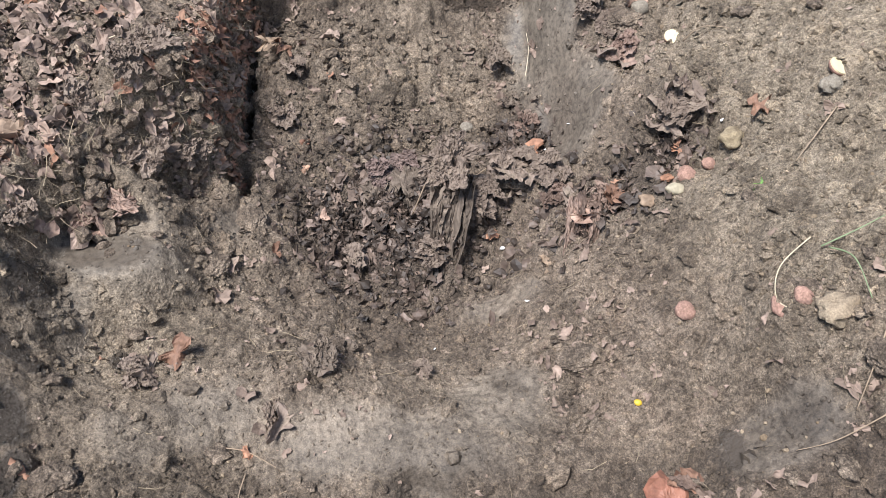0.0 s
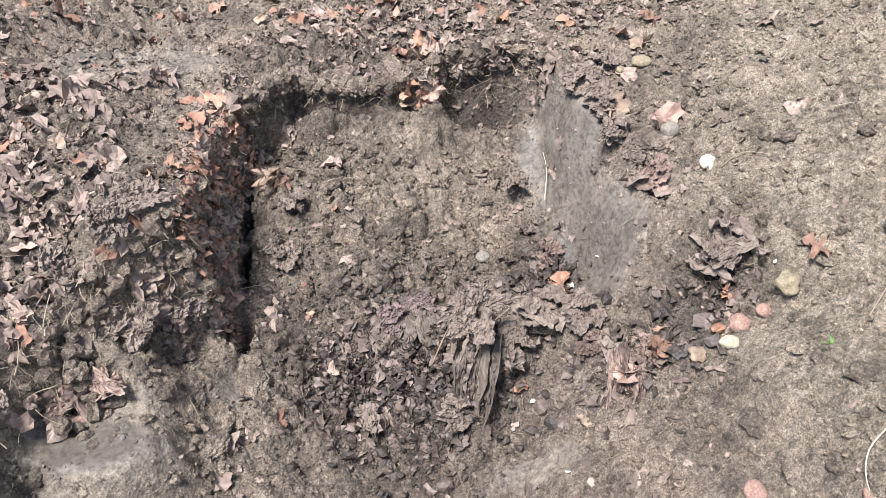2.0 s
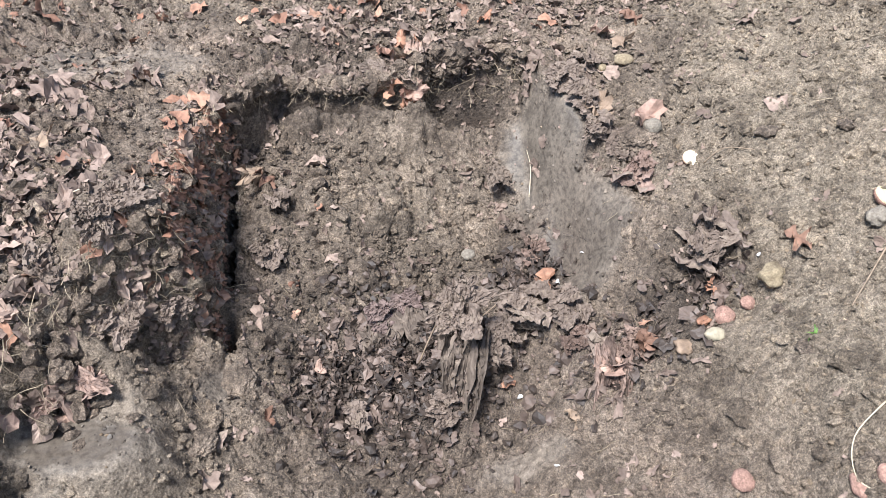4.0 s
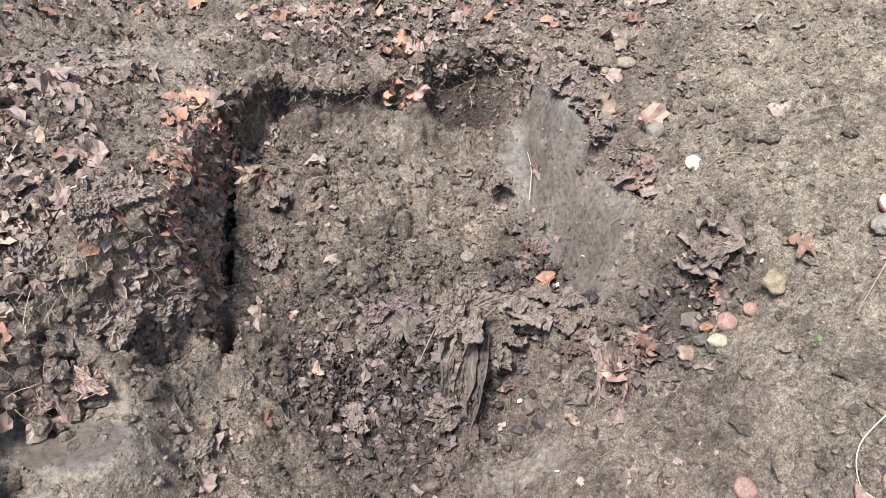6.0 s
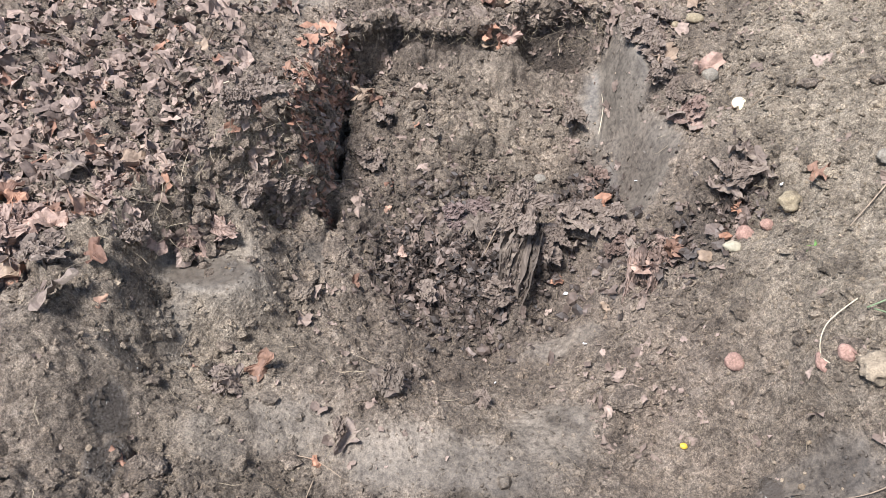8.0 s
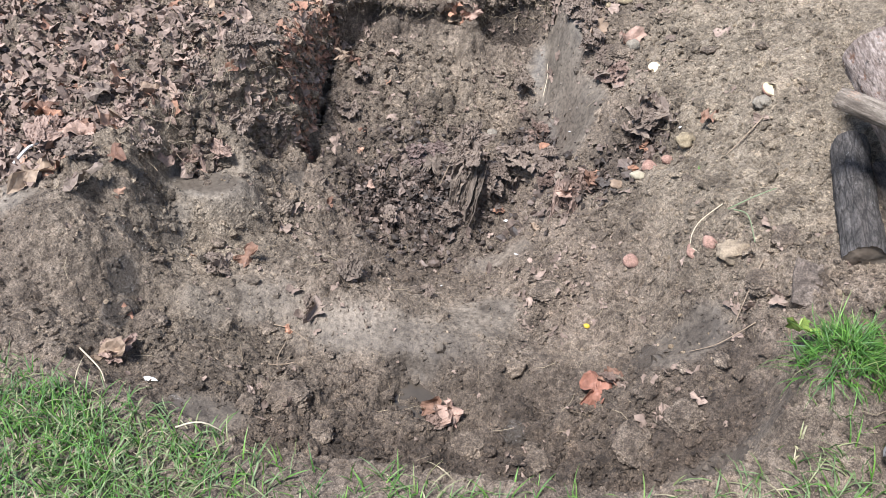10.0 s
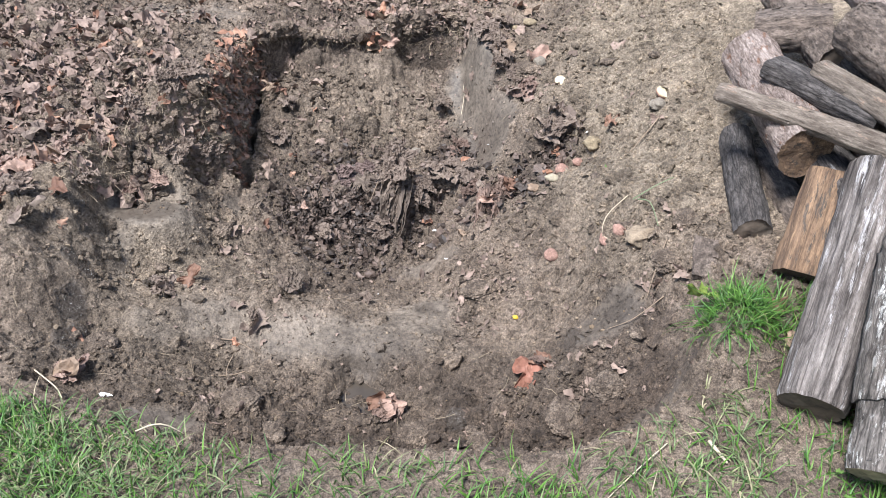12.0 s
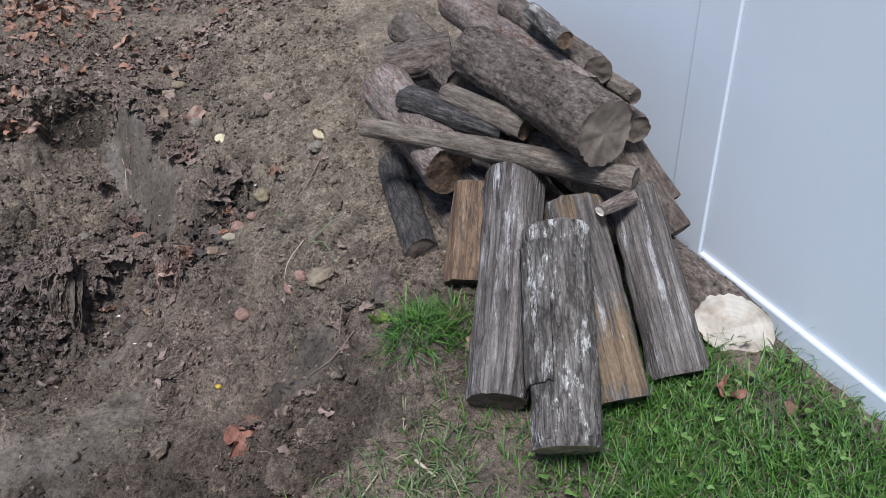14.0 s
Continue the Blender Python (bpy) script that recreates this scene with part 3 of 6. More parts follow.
def leaf_shape(seed, kind="flake", n=9, rings=1, curl=.35, crumple=.15):
    rnd = random.Random(seed)
    rnd.lobes = [rnd.uniform(0, 6.28) for _ in range(3)]
    crease, fold = rnd.uniform(0, 3.14), rnd.uniform(-1, 1) * curl * .8
    a, b, c = rnd.uniform(-curl, curl), rnd.uniform(-curl, curl), rnd.uniform(-curl, curl) * .7
    pts, fcs = [(0, 0, 0)], []
    edge = [leaf_outline(kind, 2 * math.pi * j / n - math.pi, rnd) for j in range(n)]
    for k in range(1, rings + 1):
        for j in range(n):
            r = edge[j] * k / rings
            t = 2 * math.pi * j / n - math.pi
            x, y = r * math.cos(t), r * math.sin(t)
            pts.append((x, y, a * x * x + b * y * y + c * x * y + fold * abs(x * math.sin(crease) + y * math.cos(crease)) + crumple * noise.noise((x * 2.2 + seed, y * 2.2, seed * .7)) * (k / rings)))
    for j in range(n):
        fcs.append((0, 1 + j, 1 + (j + 1) % n))
        for k in range(rings - 1):
            p, q = 1 + k * n, 1 + (k + 1) * n
            fcs += [(p + j, q + j, q + (j + 1) % n), (p + j, q + (j + 1) % n, p + (j + 1) % n)]
    return np.array(pts, float), np.array(fcs)


# ---- firewood ----
GREY_WOOD = bark_material("grey_weathered_wood", (0.045, 0.036, 0.031), (0.36, 0.315, 0.28), (0.55, 0.525, 0.51), .55, .045, .014, cracked=.6)
LICHEN_BARK = bark_material("lichen_bark", (0.055, 0.048, 0.041), (0.34, 0.3, 0.262), (0.74, 0.72, 0.67), .545, .22, .016)
SPLIT_WOOD = bark_material("split_wood", (0.05, 0.042, 0.037), (0.33, 0.29, 0.26), (0.5, 0.48, 0.47), .58, .05, .012, (0.27, 0.19, 0.115), cracked=.5)
DIRTY_BARK = bark_material("dirty_bark", (0.075, 0.056, 0.043), (0.36, 0.285, 0.228), (0.12, 0.093, 0.073), .56, .5, .022, cracked=.3)
PALE_BARK = bark_material("pale_bark", (0.17, 0.12, 0.095), (0.46, 0.375, 0.325), (0.24, 0.125, 0.075), .55, .3, .012, cracked=.35)
BLACK_BARK = bark_material("blackened_bark", (0.035, 0.03, 0.027), (0.15, 0.132, 0.12), (0.3, 0.29, 0.28), .62, .3, .008)
ORANGE_WOOD = bark_material("orange_split_wood", (0.11, 0.07, 0.046), (0.35, 0.225, 0.132), (0.09, 0.074, 0.06), .55, .1, .009, cracked=.4)
BRANCH_BARK = bark_material("branch_bark", (0.11, 0.085, 0.064), (0.3, 0.25, 0.2), (0.36, 0.25, 0.18), .58, .25, .008, cracked=.25)
DARK_CUT = cut_material("dark_end_grain", (0.05, 0.04, 0.03), (0.17, 0.13, 0.095))
PALE_CUT = cut_material("fresh_sawn_end", (0.5, 0.4, 0.3), (0.76, 0.68, 0.57))
DIRT_CUT = cut_material("dirt_caked_end", (0.1, 0.076, 0.057), (0.24, 0.19, 0.145))
MOSS_CUT = cut_material("decayed_end_grain", (0.12, 0.1, 0.055), (0.42, 0.35, 0.22))


def firewood(name, label, a, b, ra, rb, bark, cut, seed, bend=.0, squash=1.0, flat=0.0, knots=0, tilt=0.0, skew=0.0, group="", bark_label="", spin=0.0, ridge=.06, blocky=1.0, flaky=0):
    """A log from a to b: a wobbly tapered trunk with ridges, flattened on one side where split, and two end faces as parts."""
    a, b = Vector(a), Vector(b)
    length = (b - a).length
    axis = (b - a).normalized()
    thing = new(name)
    side = axis.cross(Vector((0, 0, 1))).normalized()
    upw = side.cross(axis)
    rot = Matrix((side, upw, axis)).transposed().to_4x4()
    thing.matrix_world = Matrix.Translation(a) @ rot @ Matrix.Rotation(spin, 4, "Z")
    rnd = random.Random(seed)
    n, rings = 56, max(14, int(length / .011))
    ph = [rnd.uniform(0, 6.28) for _ in range(8)]
    knot_list = [(rnd.uniform(.15, .85), rnd.uniform(0, 6.28), rnd.uniform(.15, .35)) for _ in range(knots)]

    def radius(u, t, k=1.0):
        r = (ra + (rb - ra) * u) * (1 + .05 * math.sin(2 * t + ph[0] + u) + .03 * math.sin(3 * t + ph[1] - 2 * u) + .018 * math.sin(7 * t + ph[2] + 3 * u))
        r *= 1 + .05 * (noise.noise((math.cos(t) * 1.3 + seed, math.sin(t) * 1.3, u * length * 9)))
        r *= 1 + .06 * noise.noise((math.cos(t) * 5 + seed, math.sin(t) * 5, u * length * 16)) + .05 * noise.noise((math.cos(t) * 11, math.sin(t) * 11 + seed, u * length * 12))
        r *= 1 + k ** 4 * ridge * (.5 - abs(noise.noise((math.cos(t) * 6 + seed * 3, math.sin(t) * 6, u * length * 5)))) + k ** 4 * .6 * ridge * (.5 - abs(noise.noise((math.cos(t) * 13 + seed, math.sin(t) * 13, u * length * 9 * blocky))))
        for ku, kt, ks in knot_list:
            dt = (t - kt + math.pi) % (2 * math.pi) - math.pi
            r *= 1 + ks * math.exp(-((u - ku) * length / .03) ** 2 - (dt / .35) ** 2)
        return r

    def place(u, t, k=1.0):
        r = radius(u, t, k) * k
        px, py = r * math.cos(t), r * math.sin(t) * squash
        if flat:
            py = min(py, (ra + (rb - ra) * u) * (1 - flat) * k + .004 * noise.noise((px * 40, u * length * 8, seed)))
        off = bend * math.sin(math.pi * u)
        return Vector((px + off, py, u * length + (tilt * py + skew * px) * max(0.0, 1 - 4 * u)))

    bm = bmesh.new()
    grid = []
    for i in range(rings + 1):
        u = i / rings
        grid.append([bm.verts.new(place(u, 2 * math.pi * j / n, .96 if i in (0, rings) else 1.0)) for j in range(n)])
    for i in range(rings):
        for j in range(n):
            bm.faces.new((grid[i][j], grid[i][(j + 1) % n], grid[i + 1][(j + 1) % n], grid[i + 1][j]))
    part("bark", bm, bark, thing, bark_label)
    for u, sgn in ((0.0, -1), (1.0, 1)):
        bm = bmesh.new()
        rim = [bm.verts.new(place(u, 2 * math.pi * j / n, .965)) for j in range(n)]
        inner = []
        for k in (.86, .66, .44, .22):
            ring = []
            for j in range(n):
                p = place(u, 2 * math.pi * j / n, k)
                p.z += sgn * (.007 * noise.noise((p.x * 22, p.y * 22, seed + u)) + .004 * noise.noise((p.x * 60, p.y * 60, seed)) - .003)
                ring.append(bm.verts.new(p))
            inner.append(ring)
        mid = bm.verts.new(place(u, 0, 0.0) - Vector((0, 0, sgn * .002)))
        last = rim
        for ring in inner:
            for j in range(n):
                q = (last[j], last[(j + 1) % n], ring[(j + 1) % n], ring[j])
                bm.faces.new(q if sgn > 0 else q[::-1])
            last = ring
        for j in range(n):
            q = (last[j], last[(j + 1) % n], mid)
            bm.faces.new(q if sgn > 0 else q[::-1])
        part("end_face", bm, cut, thing, smooth=True)
    if flaky:
        pts = []
        for k in range(int(flaky * length * (ra + rb))):
            u, t = rnd.uniform(.01, .99), rnd.uniform(0, 2 * math.pi)
            pts.append((*place(u, t, 1.015), t, rnd.uniform(.2, 1.1), rnd.uniform(.003, .0095)))
        pts = np.array(pts)
        turns = turned(pts[:, 3], np.full(len(pts), 1.5708) - .5 + pts[:, 4] * .5, np.array([rnd.uniform(0, 6.28) for _ in pts]))
        sizes = np.stack([pts[:, 5] * .8, pts[:, 5], pts[:, 5]], -1)
        joined("bark_flake", BARK_CHIPS, pts[:, :3], turns, sizes, bark, "", "", parent=thing)
    return tagged(thing, label, "log", group)


BARK_CHIPS = [leaf_shape(700 + k, "flake", 7, 1, .4, .4) for k in range(8)]
PILE = "logs in the firewood pile"
firewood("log", "long grey weathered log leaning on the firewood pile", (.970, .415, .056), (1.221, .879, .36), .064, .072, GREY_WOOD, DARK_CUT, 1, .006, knots=2, group=PILE)
speckled = firewood("log", "short log with flaking bark and white lichen", (1.036, .212, .072), (1.179, .572, .37), .066, .067, LICHEN_BARK, MOSS_CUT, 2, group=PILE, ridge=.14, blocky=5.0, flaky=5000)
firewood("log", "split brown log with dark bark along one side", (1.222, .31, .06), (1.274, .677, .37), .066, .064, SPLIT_WOOD, SPLIT_WOOD, 3, flat=.15, group=PILE)
firewood("log", "grey-brown weathered log at the edge of the pile", (1.391, .335, .066), (1.43, .664, .38), .064, .056, GREY_WOOD, DARK_CUT, 4, group=PILE)
firewood("log", "dark-barked log with a freshly sawn pale end", (1.565, .375, .128), (1.54, .95, .16), .074, .066, DIRTY_BARK, PALE_CUT, 5, tilt=.45, skew=-.8, group=PILE, flaky=9000)
firewood("log", "thick log caked with dirt on top of the pile", (1.329, .645, .55), (1.259, 1.263, .57), .076, .068, DIRTY_BARK, DIRT_CUT, 6, .01, knots=4, group=PILE, ridge=.1, blocky=3.0, flaky=9000)
firewood("log", "small dark split log with cracked bark", (1.049, 1.25, .47), (1.24, .98, .44), .038, .036, BLACK_BARK, DARK_CUT, 7, flat=.3, group=PILE, ridge=.12, flaky=5000)
firewood("log", "small round grey branch log", (1.147, 1.175, .49), (1.264, .911, .47), .032, .031, BRANCH_BARK, ORANGE_WOOD, 8, group=PILE, flaky=5000)
firewood("branch", "long bare branch lying across the pile", (.915, 1.209, .415), (1.403, .614, .43), .024, .032, BRANCH_BARK, DARK_CUT, 9, -.014, knots=6, group=PILE, flaky=5000)
firewood("log", "pale-barked log with a ragged broken end", (1.056, 1.471, .43), (1.091, 1.01, .34), .068, .072, PALE_BARK, ORANGE_WOOD, 10, group=PILE, flaky=6000)
firewood("log", "squared dark block of split wood", (1.09, 1.53, .47), (1.278, 1.465, .51), .075, .078, DIRTY_BARK, DARK_CUT, 11, flat=.35, squash=.8, group=PILE, flaky=9000)
firewood("log", "blackened round log at the bottom of the pile", (1.05, 1.40, .20), (.99, .958, .135), .043, .047, BLACK_BARK, DARK_CUT, 12, group=PILE, flaky=5000)
firewood("log", "orange-brown split log standing on the ground", (1.150, .98, .30), (1.058, .80, .115), .05, .058, ORANGE_WOOD, DARK_CUT, 13, flat=.25, group=PILE)
firewood("log", "long brown log with peeling orange bark", (1.345, 1.633, .61), (1.36, .80, .58), .05, .052, PALE_BARK, DARK_CUT, 14, group=PILE, flaky=6000)
firewood("log", "grey log behind the top of the pile", (1.436, 1.386, .64), (1.42, .85, .62), .045, .04, DIRTY_BARK, DARK_CUT, 15, group=PILE, flaky=9000)
firewood("branch", "short lichen-covered branch on the pile", (1.38, 1.144, .70), (1.353, .903, .69), .023, .022, LICHEN_BARK, ORANGE_WOOD, 16, group=PILE, flaky=5000)
firewood("branch", "thin round stick near the fence", (1.44, 1.05, .61), (1.488, .777, .57), .019, .02, BRANCH_BARK, DARK_CUT, 17, group=PILE, flaky=5000)
firewood("log", "dark log end between pile and fence", (1.55, 1.15, .48), (1.52, .80, .47), .035, .037, DIRTY_BARK, DARK_CUT, 18, group=PILE, flaky=9000)
firewood("branch", "knotty twig leaning down the pile side", (1.55, .93, .44), (1.62, .742, .28), .02, .022, DIRTY_BARK, DARK_CUT, 19, knots=5, group=PILE, flaky=9000)
firewood("log", "dark log sloping down beside the fence", (1.52, .90, .40), (1.59, .674, .22), .042, .046, DIRTY_BARK, DARK_CUT, 20, group=PILE, flaky=9000)
firewood("branch", "short pale branch stub wedged between logs", (1.29, .575, .395), (1.39, .60, .40), .014, .018, PALE_BARK, PALE_CUT, 21, group=PILE, flaky=6000)
# the lower layers of the pile
firewood("log", "dark log buried in the middle of the pile", (1.13, 1.35, .33), (1.21, .86, .25), .062, .06, BLACK_BARK, DARK_CUT, 22, group=PILE, flaky=5000)
firewood("log", "brown log under the thick dirty log", (1.30, 1.30, .44), (1.36, .74, .40), .06, .06, DIRTY_BARK, DARK_CUT, 23, group=PILE, flaky=9000)
firewood("log", "brown log in the heart of the pile", (1.26, 1.25, .30), (1.33, .78, .22), .065, .062, DIRTY_BARK, DARK_CUT, 24, group=PILE, flaky=9000)
firewood("log", "grey log at the foot of the pile", (1.43, 1.20, .34), (1.47, .72, .24), .06, .056, GREY_WOOD, DARK_CUT, 25, group=PILE)
firewood("log", "bottom log resting on the soil", (1.10, 1.30, .16), (1.16, .88, .10), .055, .055, DIRTY_BARK, DARK_CUT, 26, group=PILE, flaky=9000)
firewood("log", "bottom log close to the fence", (1.38, 1.25, .18), (1.40, .80, .11), .06, .06, DIRTY_BARK, DARK_CUT, 27, group=PILE, flaky=9000)
firewood("log", "brown log on the far side of the pile", (1.50, 1.60, .42), (1.50, 1.10, .40), .05, .05, DIRTY_BARK, DARK_CUT, 28, group=PILE, flaky=9000)
firewood("log", "grey-brown log high on the far side", (1.44, 1.75, .60), (1.46, 1.15, .58), .045, .045, BRANCH_BARK, DARK_CUT, 29, group=PILE, flaky=5000)
firewood("log", "short log at the back of the pile", (1.22, 1.75, .52), (1.24, 1.30, .46), .055, .052, DIRTY_BARK, DARK_CUT, 30, group=PILE, flaky=9000)





# ---- litter and crumbs ----
def litter(x, y):
    """1 on the leaf-covered bank, 0 on the mud beside it."""
    w = fractal(x, y, .16, 131, 4)
    return ease(.03, -.13, x + .12 * w - np.minimum(-1.12 + .9 * (y - 1.15), -.74))


def leafy(x, y):
    """How much rotting leaf litter lies at a place."""
    w = fractal(x, y, .16, 131, 4)
    out = litter(x, y) * ease(.88, 1.18, y + .1 * w) * (1 - .45 * ease(1.45, 1.7, y + .15 * w)) * (1 - .7 * ease(1.75, 2.05, y + .15 * w))
    near = ((-.6, 1.14, .07, .9), (-.27, 1.16, .1, .9), (-.75, .9, .05, .7), (-.32, 1.04, .07, .6), (.05, .79, .06, .7), (.3, 1.22, .11, .9), (.22, 1.1, .06, .6),
            (.55, .78, .1, .7), (.3, .72, .1, .6), (-.4, .72, .1, .7), (.7, 1.12, .08, .7), (-.5, 1.5, .1, .6), (.58, 1.12, .08, .4), (.8, .92, .1, .5))
    far = ((.17, 2.24, .07, 1.2), (.21, 2.12, .06, 1.2), (.24, 1.99, .06, 1.2), (.36, 2.28, .08, 1.2), (.44, 2.02, .09, 1.2), (.4, 2.38, .09, 1),
           (-.68, 1.76, .12, .7), (-.1, 1.71, .17, 1), (-.28, 1.73, .13, .9), (.22, 1.95, .1, .9), (.2, 2.2, .08, .8), (.47, 1.98, .09, 1), (.57, 1.7, .085, 1.3),
           (.36, 1.6, .1, 1.2), (.18, 1.78, .07, .9), (-.15, 2.1, .22, .5), (.05, 2.25, .12, .5), (.78, 2.25, .14, .6), (-.42, 1.92, .12, .6),
           (-.12, 1.95, .2, .35))
    for cx, cy, r, h in near + far:
        out = np.maximum(out, .8 * h * hill(x, y, cx, cy, r) * (.6 + .8 * w.clip(-.4, 1)))
    out = np.maximum(out, .8 * ease(.16, .03, np.abs(y - 2.60 - .12 * w)) * ease(-.7, -.3, x) * ease(1.0, .7, x))
    out = np.maximum(out, .8 * stretch(x, y, -.58, 2.30, -.64, 1.72, .10))
    d, soft = rim_distance(x, y)
    out = np.maximum(out, 1.0 * ease(.06, .02, np.abs(d)) * (y > 1.6) * (x < .3))
    out = np.maximum(out, .35 * ease(2.55, 2.9, y) * (w > .05))
    return np.clip(out + .015, 0, 1) * (1 - .9 * slick(x, y)) * (1 - on_lawn(x, y))


def crumbly(x, y):
    w = fractal(x, y, .2, 141, 4)
    return np.clip(.45 + .8 * w + .3 * ease(.4, .7, x) + .5 * hill(x, y, -.3, .68, .2) + .4 * hill(x, y, .4, .65, .2), .06, 1) * (1 - .93 * slick(x, y)) * (1 - .75 * on_lawn(x, y))


def scatter_crumbs(name, count, low, high, shapes, density, material, label, sink, area=(-1.35, 1.15, .38, 3.0)):
    x, y = sown(count, density, *area)
    size = low * (high / low) ** (rng.uniform(0, 1, count) ** 2.2)
    spin = rng.uniform(0, 2 * np.pi, count)
    turns = turned(rng.uniform(0, 2 * np.pi, count), rng.uniform(0, 1.2, count), spin)
    z = ground_height(x, y) + size * sink
    return joined(name, shapes, np.stack([x, y, z], -1), turns, size[:, None] * rng.uniform(.7, 1.3, (count, 3)), material, label, "soil", earthy=material is SOIL_BITS)


def chip_shape(seed):
    """A tiny angular crumb of eight faces."""
    r = np.random.default_rng(seed)
    pts = np.array([(1, 0, 0), (-1, 0, 0), (0, 1, 0), (0, -1, 0), (0, 0, 1), (0, 0, -1)], float) * r.uniform(.5, 1.3, (6, 1)) + r.uniform(-.25, .25, (6, 3))
    return pts, np.array([(0, 2, 4), (2, 1, 4), (1, 3, 4), (3, 0, 4), (2, 0, 5), (1, 2, 5), (3, 1, 5), (0, 3, 5)])


chips = [chip_shape(k) for k in range(12)]
small = [rock_shape(k, 1) for k in range(6)]
large = [rock_shape(k + 20, 2, .55) for k in range(8)]
scatter_crumbs("soil_grains", 36000, .0016, .0046, chips, lambda x, y: np.clip(crumbly(x, y) + .2, 0, 1), SOIL_BITS, "fine grains of loose brown soil", .3)
scatter_crumbs("soil_crumbs", 14000, .003, .008, small, crumbly, SOIL_BITS, "loose crumbs of brown soil on the dug ground", .05)
scatter_crumbs("soil_clods", 3300, .006, .019, large, lambda x, y: crumbly(x, y) * (.25 + .75 * coarse(x, y)), SOIL_BITS, "clods of brown soil on the dug ground", -.25)
scatter_crumbs("caked_clods", 420, .012, .032, large, lambda x, y: np.clip(hill(x, y, -.15, 2.15, .25) + hill(x, y, -.75, 1.85, .2) + .6 * hill(x, y, .8, 1.5, .35) + .5 * hill(x, y, -.6, 1.2, .3) + .5 * hill(x, y, .4, .65, .2), 0, 1) * (1 - slick(x, y)), SOIL_BITS, "large caked clods half sunk in the soil", -.4)
scatter_crumbs("hollow_clods", 700, .005, .018, small, lambda x, y: np.clip(hill(x, y, -.12, 1.70, .2) + hill(x, y, .25, 1.72, .12), 0, 1), WET_LEAF, "dark clods among the leaves in the hollow", .5, (-.5, .5, 1.45, 2.0))
scatter_crumbs("gravel", 700, .0025, .008, small, lambda x, y: np.clip(.15 + ease(.3, .8, x) * .6, 0, 1) * (1 - on_lawn(x, y)), PEBBLE, "small rounded pebbles in the soil", .2, (-.9, 1.1, .7, 2.8))


def along_wall(count, edges, lowest=0.0):
    """Random places on the steep faces under the rim, from the floor (0) to the lip (1)."""
    out = []
    for k in rng.choice(edges, count):
        (ax, ay, aw), (bx, by, bw) = RIM[k], RIM[(k + 1) % len(RIM)]
        u, h = rng.uniform(), rng.uniform(lowest, 1.05)
        nx, ny = -(by - ay), bx - ax
        n = math.hypot(nx, ny)
        off = (aw + u * (bw - aw)) * (1 - 1.7 * h)
        out.append((ax + u * (bx - ax) + nx / n * off, ay + u * (by - ay) + ny / n * off, h, nx / n, ny / n))
    x, y, h, nx, ny = np.array(out).T
    low, high = ground_height(x + .10 * nx, y + .10 * ny, False), ground_height(x - .09 * nx, y - .09 * ny, False)
    return x, y, low + h * (high - low), nx, ny


def scatter_leaves(name, count, low, high, shapes, density, material, label, tilt, lift, area=(-1.9, 1.15, .5, 3.6), smooth=False):
    x, y = sown(count, density, *area)
    size = low * (high / low) ** rng.uniform(0, 1, count)
    turns, h = slope_turns(x, y, np.abs(rng.normal(0, tilt, count)), rng.uniform(0, 2 * np.pi, count))
    z = h + rng.uniform(0, 1, count) ** 2 * lift - .001
    return joined(name, shapes, np.stack([x, y, z], -1), turns, size[:, None] * rng.uniform(.75, 1.2, (count, 3)), material, label, "leaves", smooth, earthy=material is SOIL_BITS)


flakes = [leaf_shape(k, "flake", 9, 1, .5, .4) for k in range(16)]
rags = [leaf_shape(k + 40, "maple" if k % 5 == 0 else "torn", 14, 2, .45, .55) for k in range(20)]
scatter_leaves("leaf_fragments", 9500, .0035, .015, flakes, leafy, ROTTEN, "decayed grey-brown leaf fragments mixed into the soil", .4, .010)
scatter_leaves("crust_flakes", 22000, .004, .020, flakes, lambda x, y: np.clip(leafy(x, y) + .8 * crumbly(x, y) * coarse(x, y), 0, 1), SOIL_BITS, "flaky crusts of soil and mud-coated leaf", .55, .009)
scatter_leaves("leaf_litter", 3800, .011, .036, rags, lambda x, y: leafy(x, y) ** 1.4, ROTTEN, "matted rotting brown leaves on the soil", .28, .014)
scatter_leaves("dry_leaf_litter", 450, .016, .05, rags, lambda x, y: leafy(x, y) * (ease(-.55, -.8, x) * .8 + ease(.12, .03, np.hypot(x + .60, y - 1.95) - .2) + .25 * ease(2.4, 2.6, y) + .5 * hill(x, y, .36, 1.6, .1)),
               DRY, "dry orange-brown leaf pieces on the bank", .3, .018, smooth=True)
scatter_leaves("bank_leaves", 1500, .018, .05, rags, lambda x, y: litter(x, y) * ease(.95, 1.2, y) * (1 - .6 * ease(1.8, 2.2, y)), FADED,
               "faded brown leaves lying thickly on the bank", .22, .022, (-1.9, -.7, .9, 2.4))
# bright dry leaves gathered where sunlight falls, its light put into their colour
scatter_leaves("far_leaves", 260, .02, .05, rags, lambda x, y: np.clip(.03 + hill(x, y, -.02, 3.15, .3), 0, 1), DRY, "dry orange-brown leaves on the far bank", .3, .02, (-1.6, .5, 2.6, 3.6))
hollow = lambda x, y: np.clip(hill(x, y, -.10, 1.69, .13) + .8 * hill(x, y, -.28, 1.70, .10) + .7 * hill(x, y, .36, 1.58, .08) + .9 * hill(x, y, .57, 1.69, .06) + .7 * hill(x, y, .22, 1.97, .07), 0, 1)
